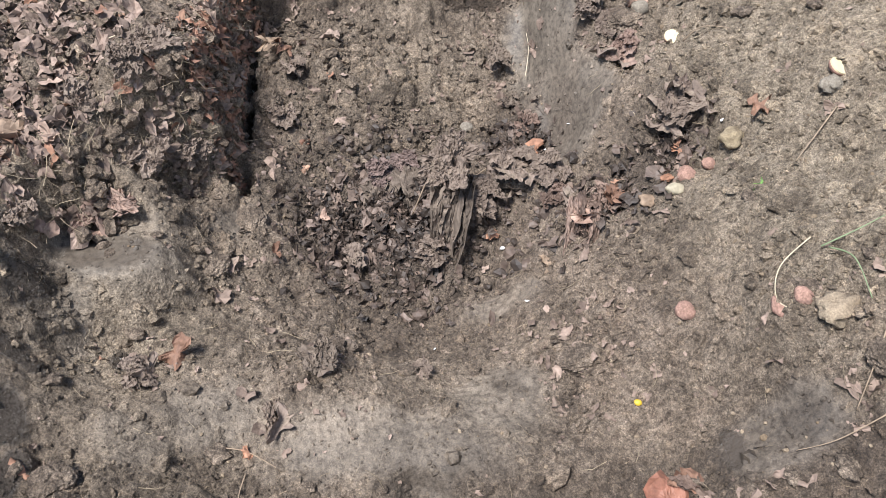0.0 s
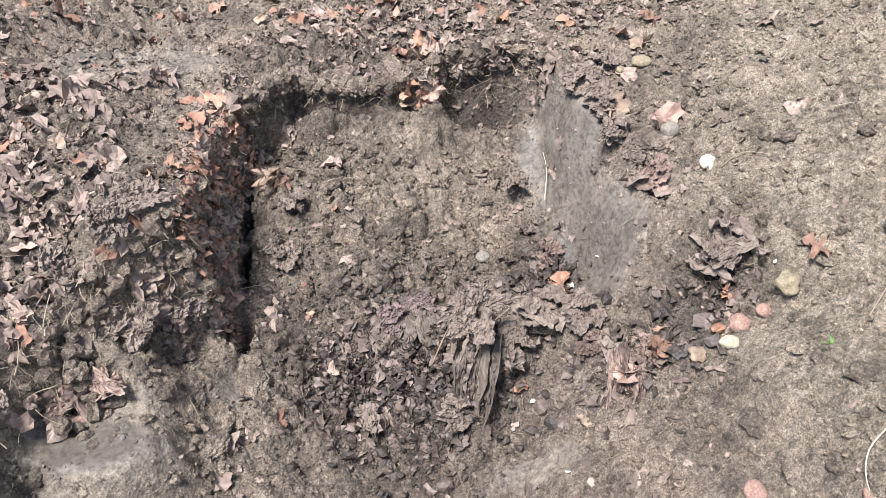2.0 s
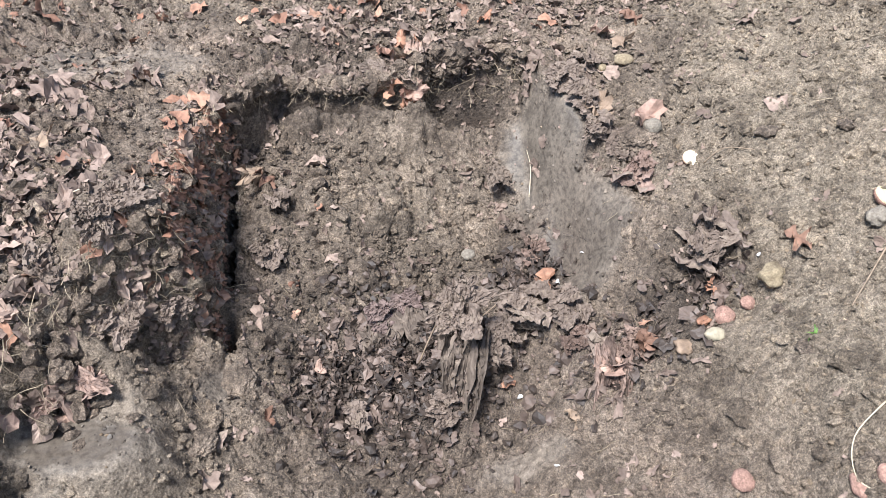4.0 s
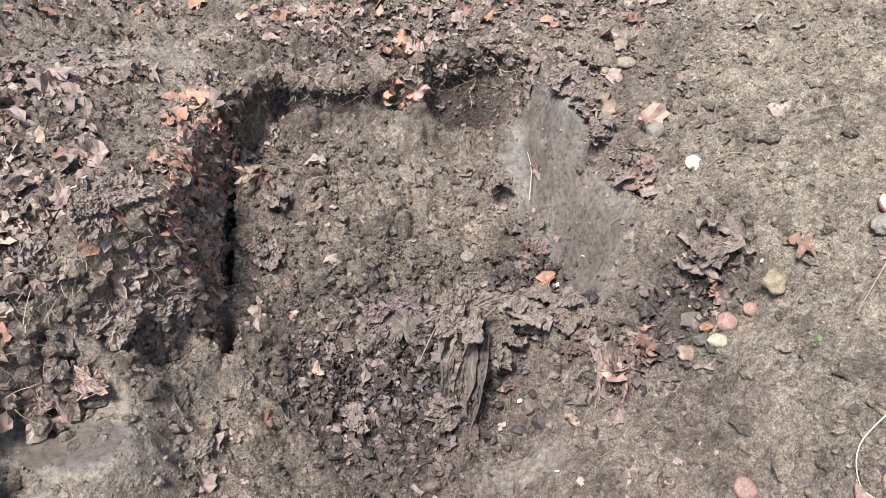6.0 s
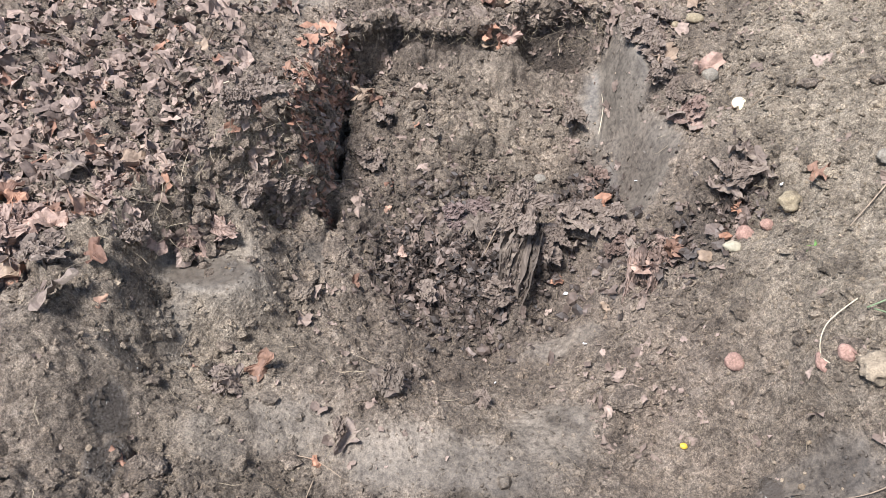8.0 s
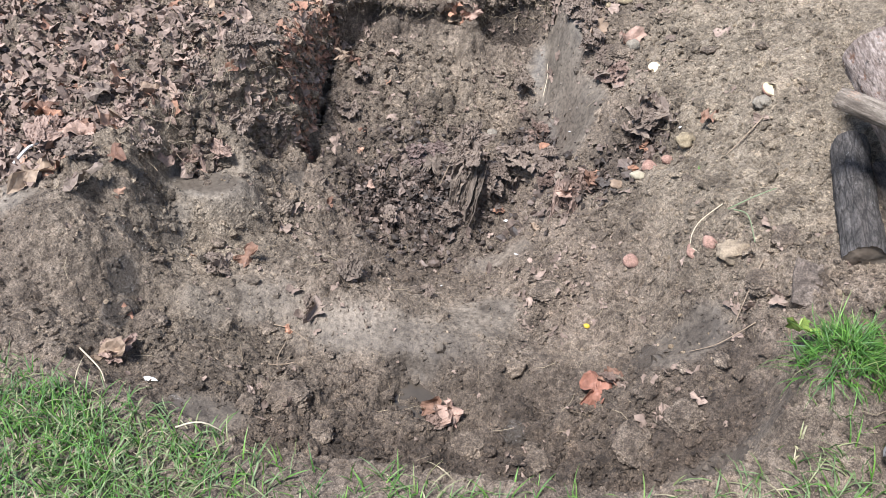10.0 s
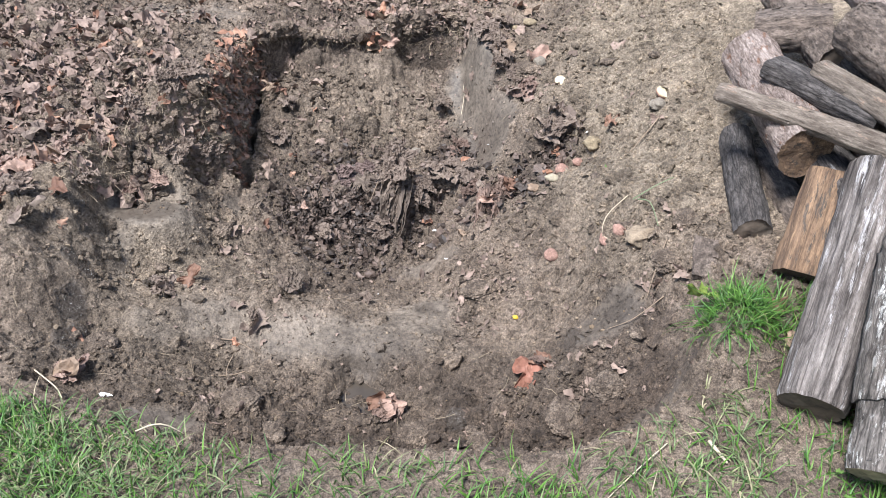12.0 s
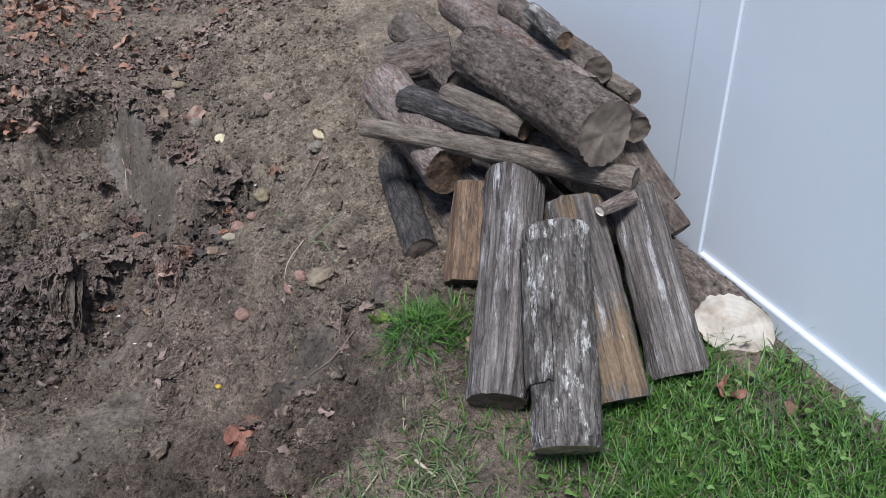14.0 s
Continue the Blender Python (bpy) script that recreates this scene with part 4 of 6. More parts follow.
scatter_leaves("standing_leaves", 1500, .010, .034, rags, hollow, WET_LEAF, "dark wet leaves standing on edge in the hollow", 1.1, .03, (-.6, .8, 1.4, 2.2))


def fibre_shape(seed, segments=4, thick=.012):
    rnd = random.Random(seed)
    pts, fcs, heading, p = [], [], 0.0, Vector((-.5, 0, 0))
    for k in range(segments + 1):
        for a in range(3):
            t = 2 * math.pi * a / 3
            pts.append((p.x, p.y + thick * math.cos(t), p.z + thick * math.sin(t)))
        heading += rnd.uniform(-.5, .5)
        p = p + Vector((math.cos(heading), math.sin(heading), rnd.uniform(-.12, .16))) / segments
    for k in range(segments):
        for a in range(3):
            i, j = 3 * k + a, 3 * k + (a + 1) % 3
            fcs += [(i, j, j + 3), (i, j + 3, i + 3)]
    return np.array(pts), np.array(fcs)


fibres = [fibre_shape(k) for k in range(10)]
scatter_leaves("dark_roots", 1500, .02, .06, fibres, hollow, WET_LEAF, "dark tangled roots and stems in the hollow", .8, .03, (-.6, .8, 1.4, 2.2))
scatter_leaves("rootlets", 3400, .02, .07, fibres, lambda x, y: np.clip(.25 + leafy(x, y), 0, 1) * (1 - .8 * slick(x, y)), STRAW, "thin dry rootlets and straw on the soil", .25, .008)


def dress_walls(name, count, shapes, low, high, material, label, category, edges, tilt, smooth=False, lowest=0.0):
    x, y, z, nx, ny = along_wall(count, edges, lowest)
    size = low * (high / low) ** rng.uniform(0, 1, count)
    turns = turned(np.arctan2(ny, nx) + rng.normal(0, .5, count), rng.normal(tilt, .45, count), rng.uniform(0, 2 * np.pi, count))
    return joined(name, shapes, np.stack([x, y, z], -1), turns, size[:, None] * rng.uniform(.75, 1.25, (count, 3)), material, label, category, smooth)


steep, back = [19, 20, 21, 22, 23, 24], [14, 15, 16, 17, 17, 18]
dress_walls("wall_clods", 160, large, .006, .022, SOIL_BITS, "clods of soil on the steep pit wall", "soil", steep, .6)
dress_walls("lip_clods", 260, large, .008, .026, SOIL_BITS, "clods of soil along the overhanging lip of the pit", "soil", back, .5, lowest=.82)
dress_walls("wall_leaves", 40, rags, .014, .045, ROTTEN, "rotting leaves sticking out of the pit wall", "leaves", steep, .9)
dress_walls("lip_leaves", 260, rags, .012, .036, ROTTEN, "rotting leaves hanging over the lip of the pit", "leaves", back, 1.0, lowest=.85)
dress_walls("wall_dry_leaves", 60, rags, .014, .036, DRY, "dry orange leaves caught on the pit wall", "leaves", [19, 20, 21], 1.2)
dress_walls("wall_flakes", 300, flakes, .006, .02, ROTTEN, "flakes of rotten leaf in the pit wall", "leaves", [ 19, 20, 21, 22], 1.0)
dress_walls("wall_litter", 650, flakes, .006, .019, DRY, "orange leaf flakes in the pit wall", "leaves", [19, 20, 21, 21], 1.0)
dress_walls("hanging_roots", 600, fibres, .03, .08, STRAW, "fine roots hanging from the pit wall", "roots", steep + back, 1.2, lowest=.5)

# grass
GRASS = leaf_material("grass_blade", ((0.0, 0.03, 0.085, 0.01), (0.5, 0.065, 0.165, 0.018), (0.9, 0.125, 0.25, 0.035), (1.0, 0.24, 0.22, 0.11)), .5)
STRAW_GRASS = leaf_material("faded_grass", ((0.0, 0.09, 0.15, 0.05), (0.6, 0.16, 0.21, 0.085), (0.85, 0.24, 0.24, 0.12), (1.0, 0.36, 0.3, 0.2)), .6)


def blade_shape(seed, bend):
    rnd = random.Random(seed)
    pts, fcs, lean, p = [], [], rnd.uniform(0, .3), Vector((0, 0, 0))
    for k in range(5):
        w = .045 * (1 - (k / 4) ** 2.2) + .002
        pts += [(p.x, -w, p.z), (p.x, w, p.z)]
        lean += bend * rnd.uniform(.5, 1.3) / 4
        p = p + Vector((math.sin(lean), 0, math.cos(lean))) * .25
    for k in range(4):
        i = 2 * k
        fcs += [(i, i + 1, i + 3), (i, i + 3, i + 2)]
    return np.array(pts), np.array(fcs)


def sow_grass(name, count, density, low, high, bend, material, label, area, wide=1.0):
    x, y = sown(count, density, *area)
    n = len(x)
    size = rng.uniform(low, high, n)
    spin = rng.uniform(0, 2 * np.pi, n)
    turns = turned(rng.uniform(0, 2 * np.pi, n), np.abs(rng.normal(0, .3, n)), spin)
    scale = np.stack([size, .034 * wide * rng.uniform(.7, 1.3, n), size], -1)
    z = ground_height(x, y) - .003
    return joined(name, [blade_shape(k, bend) for k in range(10)], np.stack([x, y, z], -1), turns, scale, material, label, "grass")


def thick_grass(x, y):
    w = fractal(x, y, .22, 151, 4)
    lush = np.maximum(ease(.95, 1.2, x + .1 * w) * ease(.5, .3, y - .12 * ease(1.2, 1.5, x) + .05 * w), ease(-.28, -.45, x + .1 * w) * .07)
    return np.clip(.10 + .25 * ease(.05, .4, w) + lush, 0, 1) * on_lawn(x, y) * ease(-1.6, -1.0, x + .2 * w) * ease(-.7, -.3, y + .2 * w) * ease(1.66, 1.6, x) * (1 - hill(x, y, 1.56, .33, .07)) * (1 - .9 * hill(x, y, 1.52, .16, .09))


near_lawn = (-1.6, 1.66, -.7, .80)
sow_grass("lawn_grass", 26000, thick_grass, .03, .08, 1.15, GRASS, "green lawn grass beside the pit and the logs", near_lawn)
sow_grass("faded_lawn_grass", 11000, lambda x, y: np.clip(.35 + fractal(x, y, .2, 161, 3) + ease(-.2, -.5, x) * .6, 0, 1) * on_lawn(x, y) * ease(.95, .8, x), .04, .11, 2.6, STRAW_GRASS,
          "faded long grass lying over the lawn edge", near_lawn, 1.0)


def tuft(name, cx, cy, r, count, low, high, label, material=None):
    """A grass tuft of three sheaves of blades."""
    thing = new(name)
    for k in range(3):
        n = max(4, count // 3)
        bx, by = cx + .4 * r * math.cos(2.1 * k + cx * 7), cy + .4 * r * math.sin(2.1 * k + cx * 7)
        a, d = rng.uniform(0, 2 * np.pi, n), r * (.55 + .2 * k) * np.sqrt(rng.uniform(0, 1, n))
        x, y = bx + d * np.cos(a), by + d * np.sin(a)
        turns = turned(a + rng.normal(0, .7, n), np.abs(rng.normal(.4, .35, n)) * (.4 + d / r), a + rng.normal(0, .8, n))
        size = rng.uniform(low, high, n) * rng.uniform(.6, 1.05)
        z = ground_height(x, y) - .004
        joined("sheaf", [blade_shape(j + 50, .8 + .22 * j) for j in range(10)], np.stack([x, y, z], -1), turns, np.stack([size, rng.uniform(.018, .034, n), size], -1), material or GRASS, "", "", parent=thing)
    return tagged(thing, label, "grass")



# ---- water, plants and single things on the ground ----
def spot(x, y, lift=0.0):
    """The place on the ground at x, y."""
    return Vector((x, y, float(ground_height(np.array([x]), np.array([y]))[0]) + lift))


WATER = plain_material("muddy_water", (0.075, 0.06, 0.045), 0.08, .3, 14.0)
for cx, cy, r, level in PUDDLES:
    bm = bmesh.new()
    rim = [bm.verts.new((r * 1.6 * math.cos(t) * (1 + .15 * math.sin(3 * t + cx * 9)), r * 1.6 * math.sin(t), 0)) for t in [2 * math.pi * k / 24 for k in range(24)]]
    bm.faces.new(rim)
    ob = mesh_object("puddle", bm, WATER, smooth=False)
    ob.location = (cx, cy, level - .004)
    tagged(ob, "shallow muddy puddle in a hollow of the pit", "water", "puddles in the pit", "structure")

tuft("grass_tuft", .87, .635, .062, 600, .05, .135, "tall bright green grass tuft at the pit edge")


def from_shape(name, shape, size, material, place, turn, label="", category="", group="", parent=None, smooth=True):
    me = bpy.data.meshes.new(name)
    me.from_pydata([tuple(p) for p in shape[0] * np.asarray(size)], [], [tuple(int(i) for i in t) for t in shape[1]])
    me.polygons.foreach_set("use_smooth", np.full(len(me.polygons), smooth))
    me.materials.append(material)
    ob = new(name, me)
    ob.parent = parent
    ob.matrix_world = Matrix.Translation(place) @ turn
    return tagged(ob, label, category, group)


def euler(rx, ry, rz):
    return Euler((radians(rx), radians(ry), radians(rz))).to_matrix().to_4x4()


ORANGE_LEAF = leaf_material("orange_leaf", ((0.0, 0.3, 0.15, 0.09), (1.0, 0.4, 0.215, 0.135)), .7, False, .35)
RUST_LEAF = leaf_material("rust_leaf", ((0.0, 0.21, 0.09, 0.06), (1.0, 0.32, 0.15, 0.1)), .65, False, .25)
TAN_LEAF = leaf_material("tan_leaf", ((0.0, 0.25, 0.175, 0.12), (1.0, 0.34, 0.25, 0.172)), .7, False, .3)
BROWN_LEAF = leaf_material("brown_leaf", ((0.0, 0.16, 0.085, 0.055), (1.0, 0.26, 0.15, 0.1)), .75, False, .3)
PINK_LEAF = leaf_material("faded_pink_leaf", ((0.0, 0.3, 0.19, 0.145), (1.0, 0.42, 0.29, 0.225)), .8, False, .35)
DRY_PINK = leaf_material("dry_pink_leaf", ((0.0, 0.3, 0.17, 0.12), (1.0, 0.38, 0.235, 0.175)), .75, False, .3)
GREY_LEAF = leaf_material("muddy_leaf", ((0.0, 0.16, 0.12, 0.095), (1.0, 0.28, 0.215, 0.175)), .85, False, .8)
GREEN_LEAF = leaf_material("yellow_green_leaf", ((0.0, 0.22, 0.32, 0.06), (1.0, 0.28, 0.36, 0.08)), .55, False)
LEAVES = {}


def leaf(kind, x, y, size, material, label, rx=0, ry=0, rz=0, lift=.006, group="", seed=1):
    """One crumpled leaf with a stalk, lying on the ground."""
    key = (kind, seed)
    if key not in LEAVES:
        LEAVES[key] = leaf_shape(300 + seed, kind, 28 if kind != "torn" else 22, 5, .5, .75)
    thing = new("leaf")
    thing.matrix_world = Matrix.Translation(spot(x, y, lift)) @ euler(rx, ry, rz)
    blade = from_shape("blade", LEAVES[key], (size, size * .8, size), material, Vector(), Matrix(), parent=thing, smooth=False)
    blade.matrix_world = thing.matrix_world
    stalk = from_shape("stalk", fibre_shape(seed), (size * .9, size * .9, size * .5), STRAW, Vector(), Matrix(), parent=thing)
    stalk.matrix_world = thing.matrix_world @ Matrix.Translation((-size * .9, 0, 0))
    return tagged(thing, label, "leaf", group)


leaf("torn", .432, .872, .085, RUST_LEAF, "crumpled orange-brown maple leaf on damp soil", 18, -14, 40, .016, seed=2)
leaf("torn", .47, .905, .05, BROWN_LEAF, "dark brown curled leaf beside an orange leaf", -20, 20, 130, .02, seed=3)
leaf("torn", -.765, .705, .07, TAN_LEAF, "large tan curled leaf at the lawn edge", 30, -8, 10, .022, seed=4)
leaf("torn", -.745, .73, .045, PINK_LEAF, "small faded leaf on a tan leaf", 10, 20, 80, .035, seed=5)
leaf("torn", .035, .80, .06, BROWN_LEAF, "brown wrinkled leaf standing at the puddle", 55, 10, 20, .03, seed=6)
leaf("maple", .075, .785, .05, PINK_LEAF, "faded brown leaf beside the puddle", 30, -35, 100, .025, seed=7)
leaf("torn", -.745, .885, .036, BROWN_LEAF, "small reddish-brown leaf on mud clods", 15, 10, 200, .014, seed=8)
leaf("torn", -.57, 1.175, .058, BROWN_LEAF, "rolled reddish-brown leaf on the pit slope", 48, -20, 30, .02, seed=9)
leaf("torn", -.62, 1.12, .06, GREY_LEAF, "grey folded leaf on the mud", 40, 10, 100, .018, seed=10)
leaf("torn", .247, 1.50, .035, TAN_LEAF, "pale papery skin curled on the mud", 35, 20, 60, .014, seed=11)
leaf("torn", -.318, 1.722, .03, PINK_LEAF, "pale pink leaf scrap in the dark hollow", 10, 10, 15, .02, seed=12)
leaf("oak", -.475, 2.165, .062, TAN_LEAF, "tan lobed oak leaf hanging over a crack", 40, 30, 60, .05, seed=13)
leaf("maple", -.45, 2.15, .05, BROWN_LEAF, "brown leaf under the oak leaf", 45, 10, 120, .03, seed=14)
for k, (dx, dy, drop, s) in enumerate(((0, .10, 0, .055), (.035, .07, 0, .05), (-.04, .065, 0, .05), (.01, .03, 0, .055), (-.03, .0, .005, .05), (.03, -.01, .01, .05), (.0, -.02, .03, .05), (-.02, -.025, .055, .045), (.025, -.025, .06, .045), (.005, .05, 0, .045))):
    hung = leaf("maple", -.085 + dx, 2.455 + dy, s, (ORANGE_LEAF, PINK_LEAF, DRY_PINK, TAN_LEAF)[k % 4], "orange-brown maple leaf in a clump hanging over the bank edge", 40 - 9 * (k % 3) + 30 * (drop > 0), -14 + 9 * (k % 4), 70 * k, .022, "clump of maple leaves", 15 + k)
    if drop:
        hung.matrix_world = Matrix.Translation((-.085 + dx, 2.425, .115 - drop)) @ euler(68, -14 + 9 * (k % 4), 70 * k)
    for piece in hung.children:
        piece.matrix_world = hung.matrix_world @ (Matrix.Identity(4) if piece.name.startswith("blade") else Matrix.Translation((-s * .9, 0, 0)))
leaf("oak", -.905, 1.955, .04, TAN_LEAF, "small tan oak leaf on grey soil", 8, 5, 30, .012, seed=21)
leaf("maple", .167, 2.62, .035, ORANGE_LEAF, "bright orange leaf on the far bank", 15, 10, 70, .014, seed=22)
leaf("oak", .125, 2.535, .05, PINK_LEAF, "pale curled leaf at the bank edge", 25, -10, 20, .018, seed=23)
leaf("oak", .474, 2.475, .05, PINK_LEAF, "pale brown oak leaf on the far bank", 20, 15, 100, .015, seed=24)
leaf("torn", .515, 2.41, .045, TAN_LEAF, "tan torn leaf on the far bank", 25, 20, 200, .018, seed=25)
leaf("maple", .56, 2.50, .045, BROWN_LEAF, "brown leaf on the far bank", 20, -20, 140, .015, seed=26)
leaf("oak", .735, 1.665, .05, BROWN_LEAF, "slender brown oak leaf on sandy soil", 10, 8, 75, .012, seed=27)
leaf("torn", 1.44, .235, .05, RUST_LEAF, "brown curled leaf on the grass by the logs", 20, 15, 30, .03, seed=28)
leaf("torn", -1.115, 1.305, .085, PINK_LEAF, "large faded orange leaf on the leaf litter", 12, -10, 10, .03, seed=29)
leaf("maple", -1.20, 1.40, .06, ORANGE_LEAF, "orange-brown leaf in the leaf litter", 15, 12, 80, .03, seed=30)
leaf("torn", -.78, 1.455, .07, PINK_LEAF, "matted faded leaf above the mud pan", 14, 4, 0, .018, seed=31)
leaf("torn", -.84, 1.60, .06, GREY_LEAF, "muddy leaf on the soil bank", 20, 10, 60, .016, seed=32)
leaf("torn", -.40, .985, .022, ORANGE_LEAF, "small orange leaf scrap on smooth mud", 25, 30, 10, .012, seed=33)
leaf("torn", -.27, 1.16, .05, GREY_LEAF, "muddy brown leaf in a clump of debris", 50, 15, 130, .022, seed=34)
leaf("torn", -.34, 1.04, .055, GREY_LEAF, "folded muddy leaf on the pit floor", 45, -10, 60, .018, seed=35)
leaf("maple", .80, .70, .05, GREEN_LEAF, "yellow-green maple leaf caught in the grass tuft", 25, -12, 200, .12, seed=36)
leaf("torn", .135, 1.66, .035, ORANGE_LEAF, "rusty leaf scrap beside the hollow", 30, 20, 50, .018, seed=37)
leaf("torn", -.42, 1.555, .03, BROWN_LEAF, "reddish leaf scrap on the pit floor", 15, -10, 90, .012, seed=38)
leaf("torn", .255, 1.90, .05, ORANGE_LEAF, "rusty leaf standing against the cut wall", 65, 20, 60, .03, seed=39)
leaf("torn", .235, 1.87, .04, BROWN_LEAF, "dark brown leaf at the cut wall", 55, -20, 100, .03, seed=40)
leaf("oak", .565, 1.655, .035, ORANGE_LEAF, "small rusty leaf below a leaf clump", 50, 10, 70, .018, seed=41)
leaf("torn", .52, 2.13, .07, PINK_LEAF, "pinkish matted leaf on the pile", 25, 10, 20, .03, seed=42)
leaf("torn", .45, 1.98, .075, GREY_LEAF, "large muddy leaf hanging over the cut wall", 35, -15, 160, .03, seed=43)
leaf("maple", .40, 2.17, .06, TAN_LEAF, "pale tan leaf on the bank edge", 25, -25, 90, .025, seed=44)
for k in range(9):
    leaf("torn", .36 + .05 * math.cos(k * 2.1), 1.575 + .045 * math.sin(k * 2.1), .045 + .004 * (k % 3), (BROWN_LEAF, GREY_LEAF, PINK_LEAF)[k % 3], "curled brown leaf standing in a bundle", 60 + 8 * (k % 3), 20 * (k % 2), 77 * k, .028, "bundle of curled leaves", 45 + k % 4)
for k in range(8):
    leaf("torn", .57 + .055 * math.cos(k * 2.4), 1.715 + .03 * math.sin(k * 2.4), .045, GREY_LEAF, "grey muddy leaf in a layered clump", 18 + 5 * (k % 3), 8 * (k % 3), 95 * k, .012 + .007 * k, "layered leaf clump", 49 + k % 4)
for k in range(7):
    leaf("torn", .18 + .05 * math.cos(k * 2.4), 1.775 + .035 * math.sin(k * 2.4), .05, GREY_LEAF, "muddy leaf in a flat slab of leaves", 25 + 4 * (k % 3), 8 * (k % 3), 95 * k, .01 + .006 * k, "slab of matted leaves", 53 + k % 4)
for k in range(12):
    t = k * 2.4
    leaf("torn", -1.05 + .22 * math.cos(t) * (k / 12) ** .5, 1.32 + .26 * math.sin(t) * (k / 12) ** .5, .05 + .012 * (k % 4), (PINK_LEAF, BROWN_LEAF, GREY_LEAF, TAN_LEAF)[k % 4], "faded leaf on top of the leaf litter", 15, 15 - 10 * (k % 3), 60 * k, .03, "leaves on the litter", 57 + k % 5)

# ---- vegetables, stones and scraps ----
POTATO_SKIN = crumb_material("red_potato_skin", (0.34, 0.19, 0.145), (0.42, 0.255, 0.2))
FLESH = plain_material("pale_cut_flesh", (0.68, 0.58, 0.36), .6, .15, 40, .001)
SHELL = plain_material("white_shell", (0.78, 0.76, 0.72), .5, .1, 60)
OCHRE_STONE = crumb_material("ochre_stone", (0.31, 0.245, 0.155), (0.34, 0.27, 0.175))
GREY_STONE = crumb_material("grey_stone", (0.2, 0.17, 0.14), (0.3, 0.26, 0.21))
smooth_rocks = [rock_shape(k + 60, 3, .16) for k in range(6)]
rough_rocks = [rock_shape(k + 80, 3, .42) for k in range(8)]


def lump(name, x, y, size, material, label, category, sink=.35, turn=0, shapes=None, group="", seed=0):
    shapes = shapes or smooth_rocks
    return from_shape(name, shapes[seed % len(shapes)], size, material, spot(x, y, size[2] * sink), euler(12, 8, turn), label, category, group)


lump("potato", .577, 1.588, (.024, .025, .03), POTATO_SKIN, "small red potato half buried in soil", "potato", .45, 20, seed=0)
lump("potato", .522, 1.247, (.024, .022, .026), POTATO_SKIN, "small red potato sunk in the slope", "potato", .0, 70, seed=1)
lump("potato", .628, 1.60, (.02, .016, .016), POTATO_SKIN, "small red potato mostly covered with soil", "potato", .15, 40, seed=2)
lump("potato", .655, 1.125, (.02, .024, .02), POTATO_SKIN, "muddy red potato under a root", "potato", -.15, 10, seed=3)
lump("potato", .685, 1.118, (.018, .02, .02), POTATO_SKIN, "muddy red potato beside another", "potato", -.15, 50, seed=4)
lump("potato", .541, 1.535, (.024, .016, .016), plain_material("peeled_potato", (0.42, 0.36, 0.25), .7, .4, 60, .001), "pale peeled potato piece on the soil", "potato", .4, 15, seed=5)
lump("vegetable_scrap", .485, 1.545, (.026, .02, .014), TAN_LEAF, "pale papery vegetable scrap", "scrap", .4, 60, rough_rocks, seed=1)
lump("bark_scrap", .53, 1.578, (.02, .011, .009), ORANGE_LEAF, "orange bark scrap on the soil", "bark", .5, 40, rough_rocks, seed=2)
lump("stone", .675, 1.617, (.034, .024, .028), OCHRE_STONE, "ochre yellow stone beside a leaf clump", "stone", .35, 40, rough_rocks, seed=3)
lump("stone", .53, 2.098, (.024, .02, .026), GREY_STONE, "round grey stone on the bank", "stone", .3, 10, seed=2)
lump("stone", .505, 2.335, (.03, .02, .018), OCHRE_STONE, "flat tan stone on the far bank", "stone", .3, 20, seed=3)
lump("stone", .45, 2.345, (.018, .016, .014), OCHRE_STONE, "small tan stone on the far bank", "stone", .3, 90, seed=4)
lump("stone", .87, 1.63, (.028, .024, .024), GREY_STONE, "dark grey stone on the slope", "stone", .2, 30, rough_rocks, seed=5)
lump("stone", .735, 1.075, (.045, .035, .03), PEBBLE, "pale flat clod of hard clay", "stone", .25, 30, rough_rocks, seed=6)
lump("stone", .07, 2.07, (.022, .018, .016), GREY_STONE, "flat grey stone on the mound", "stone", .2, 30, seed=1)


def cut_half(x, y, r, label, turn):
    """A cut half of a root vegetable: domed skin below, flat pale flesh above."""
    thing = new("vegetable_half")
    thing.matrix_world = Matrix.Translation(spot(x, y, .008)) @ euler(28, -8, turn)
    bm = bmesh.new()
    bmesh.ops.create_uvsphere(bm, u_segments=24, v_segments=12, radius=r)
    for v in bm.verts:
        v.co.z = min(v.co.z, 0.0) * .7
        v.co.x *= 1 + .06 * noise.noise(v.co * 60)
    part("skin", bm, POTATO_SKIN, thing).matrix_world = thing.matrix_world
    bm = bmesh.new()
    bmesh.ops.create_circle(bm, cap_ends=True, segments=28, radius=r * .97)
    for v in bm.verts:
        v.co.x *= 1 + .06 * noise.noise(v.co * 60)
        v.co.z = .0035
    bmesh.ops.extrude_face_region(bm, geom=list(bm.faces))
    for v in list(bm.verts)[:28]:
        v.co.z = -.001
    part("flesh", bm, FLESH, thing, "pale yellow cut flesh", smooth=False).matrix_world = thing.matrix_world
    return tagged(thing, label, "vegetable")


cut_half(.598, 1.985, .021, "cut pale yellow vegetable half on sandy soil", 20)
cut_half(.886, 1.66, .024, "cut pale vegetable half near the logs", 70)


def scrap(x, y, size, material, label, turn, seed):
    return from_shape("shell_fragment", leaf_shape(seed, "flake", 7, 1, .5, .1), (size, size * .55, size), material, spot(x, y, .008), euler(15, 10, turn), label, "scrap", smooth=False)


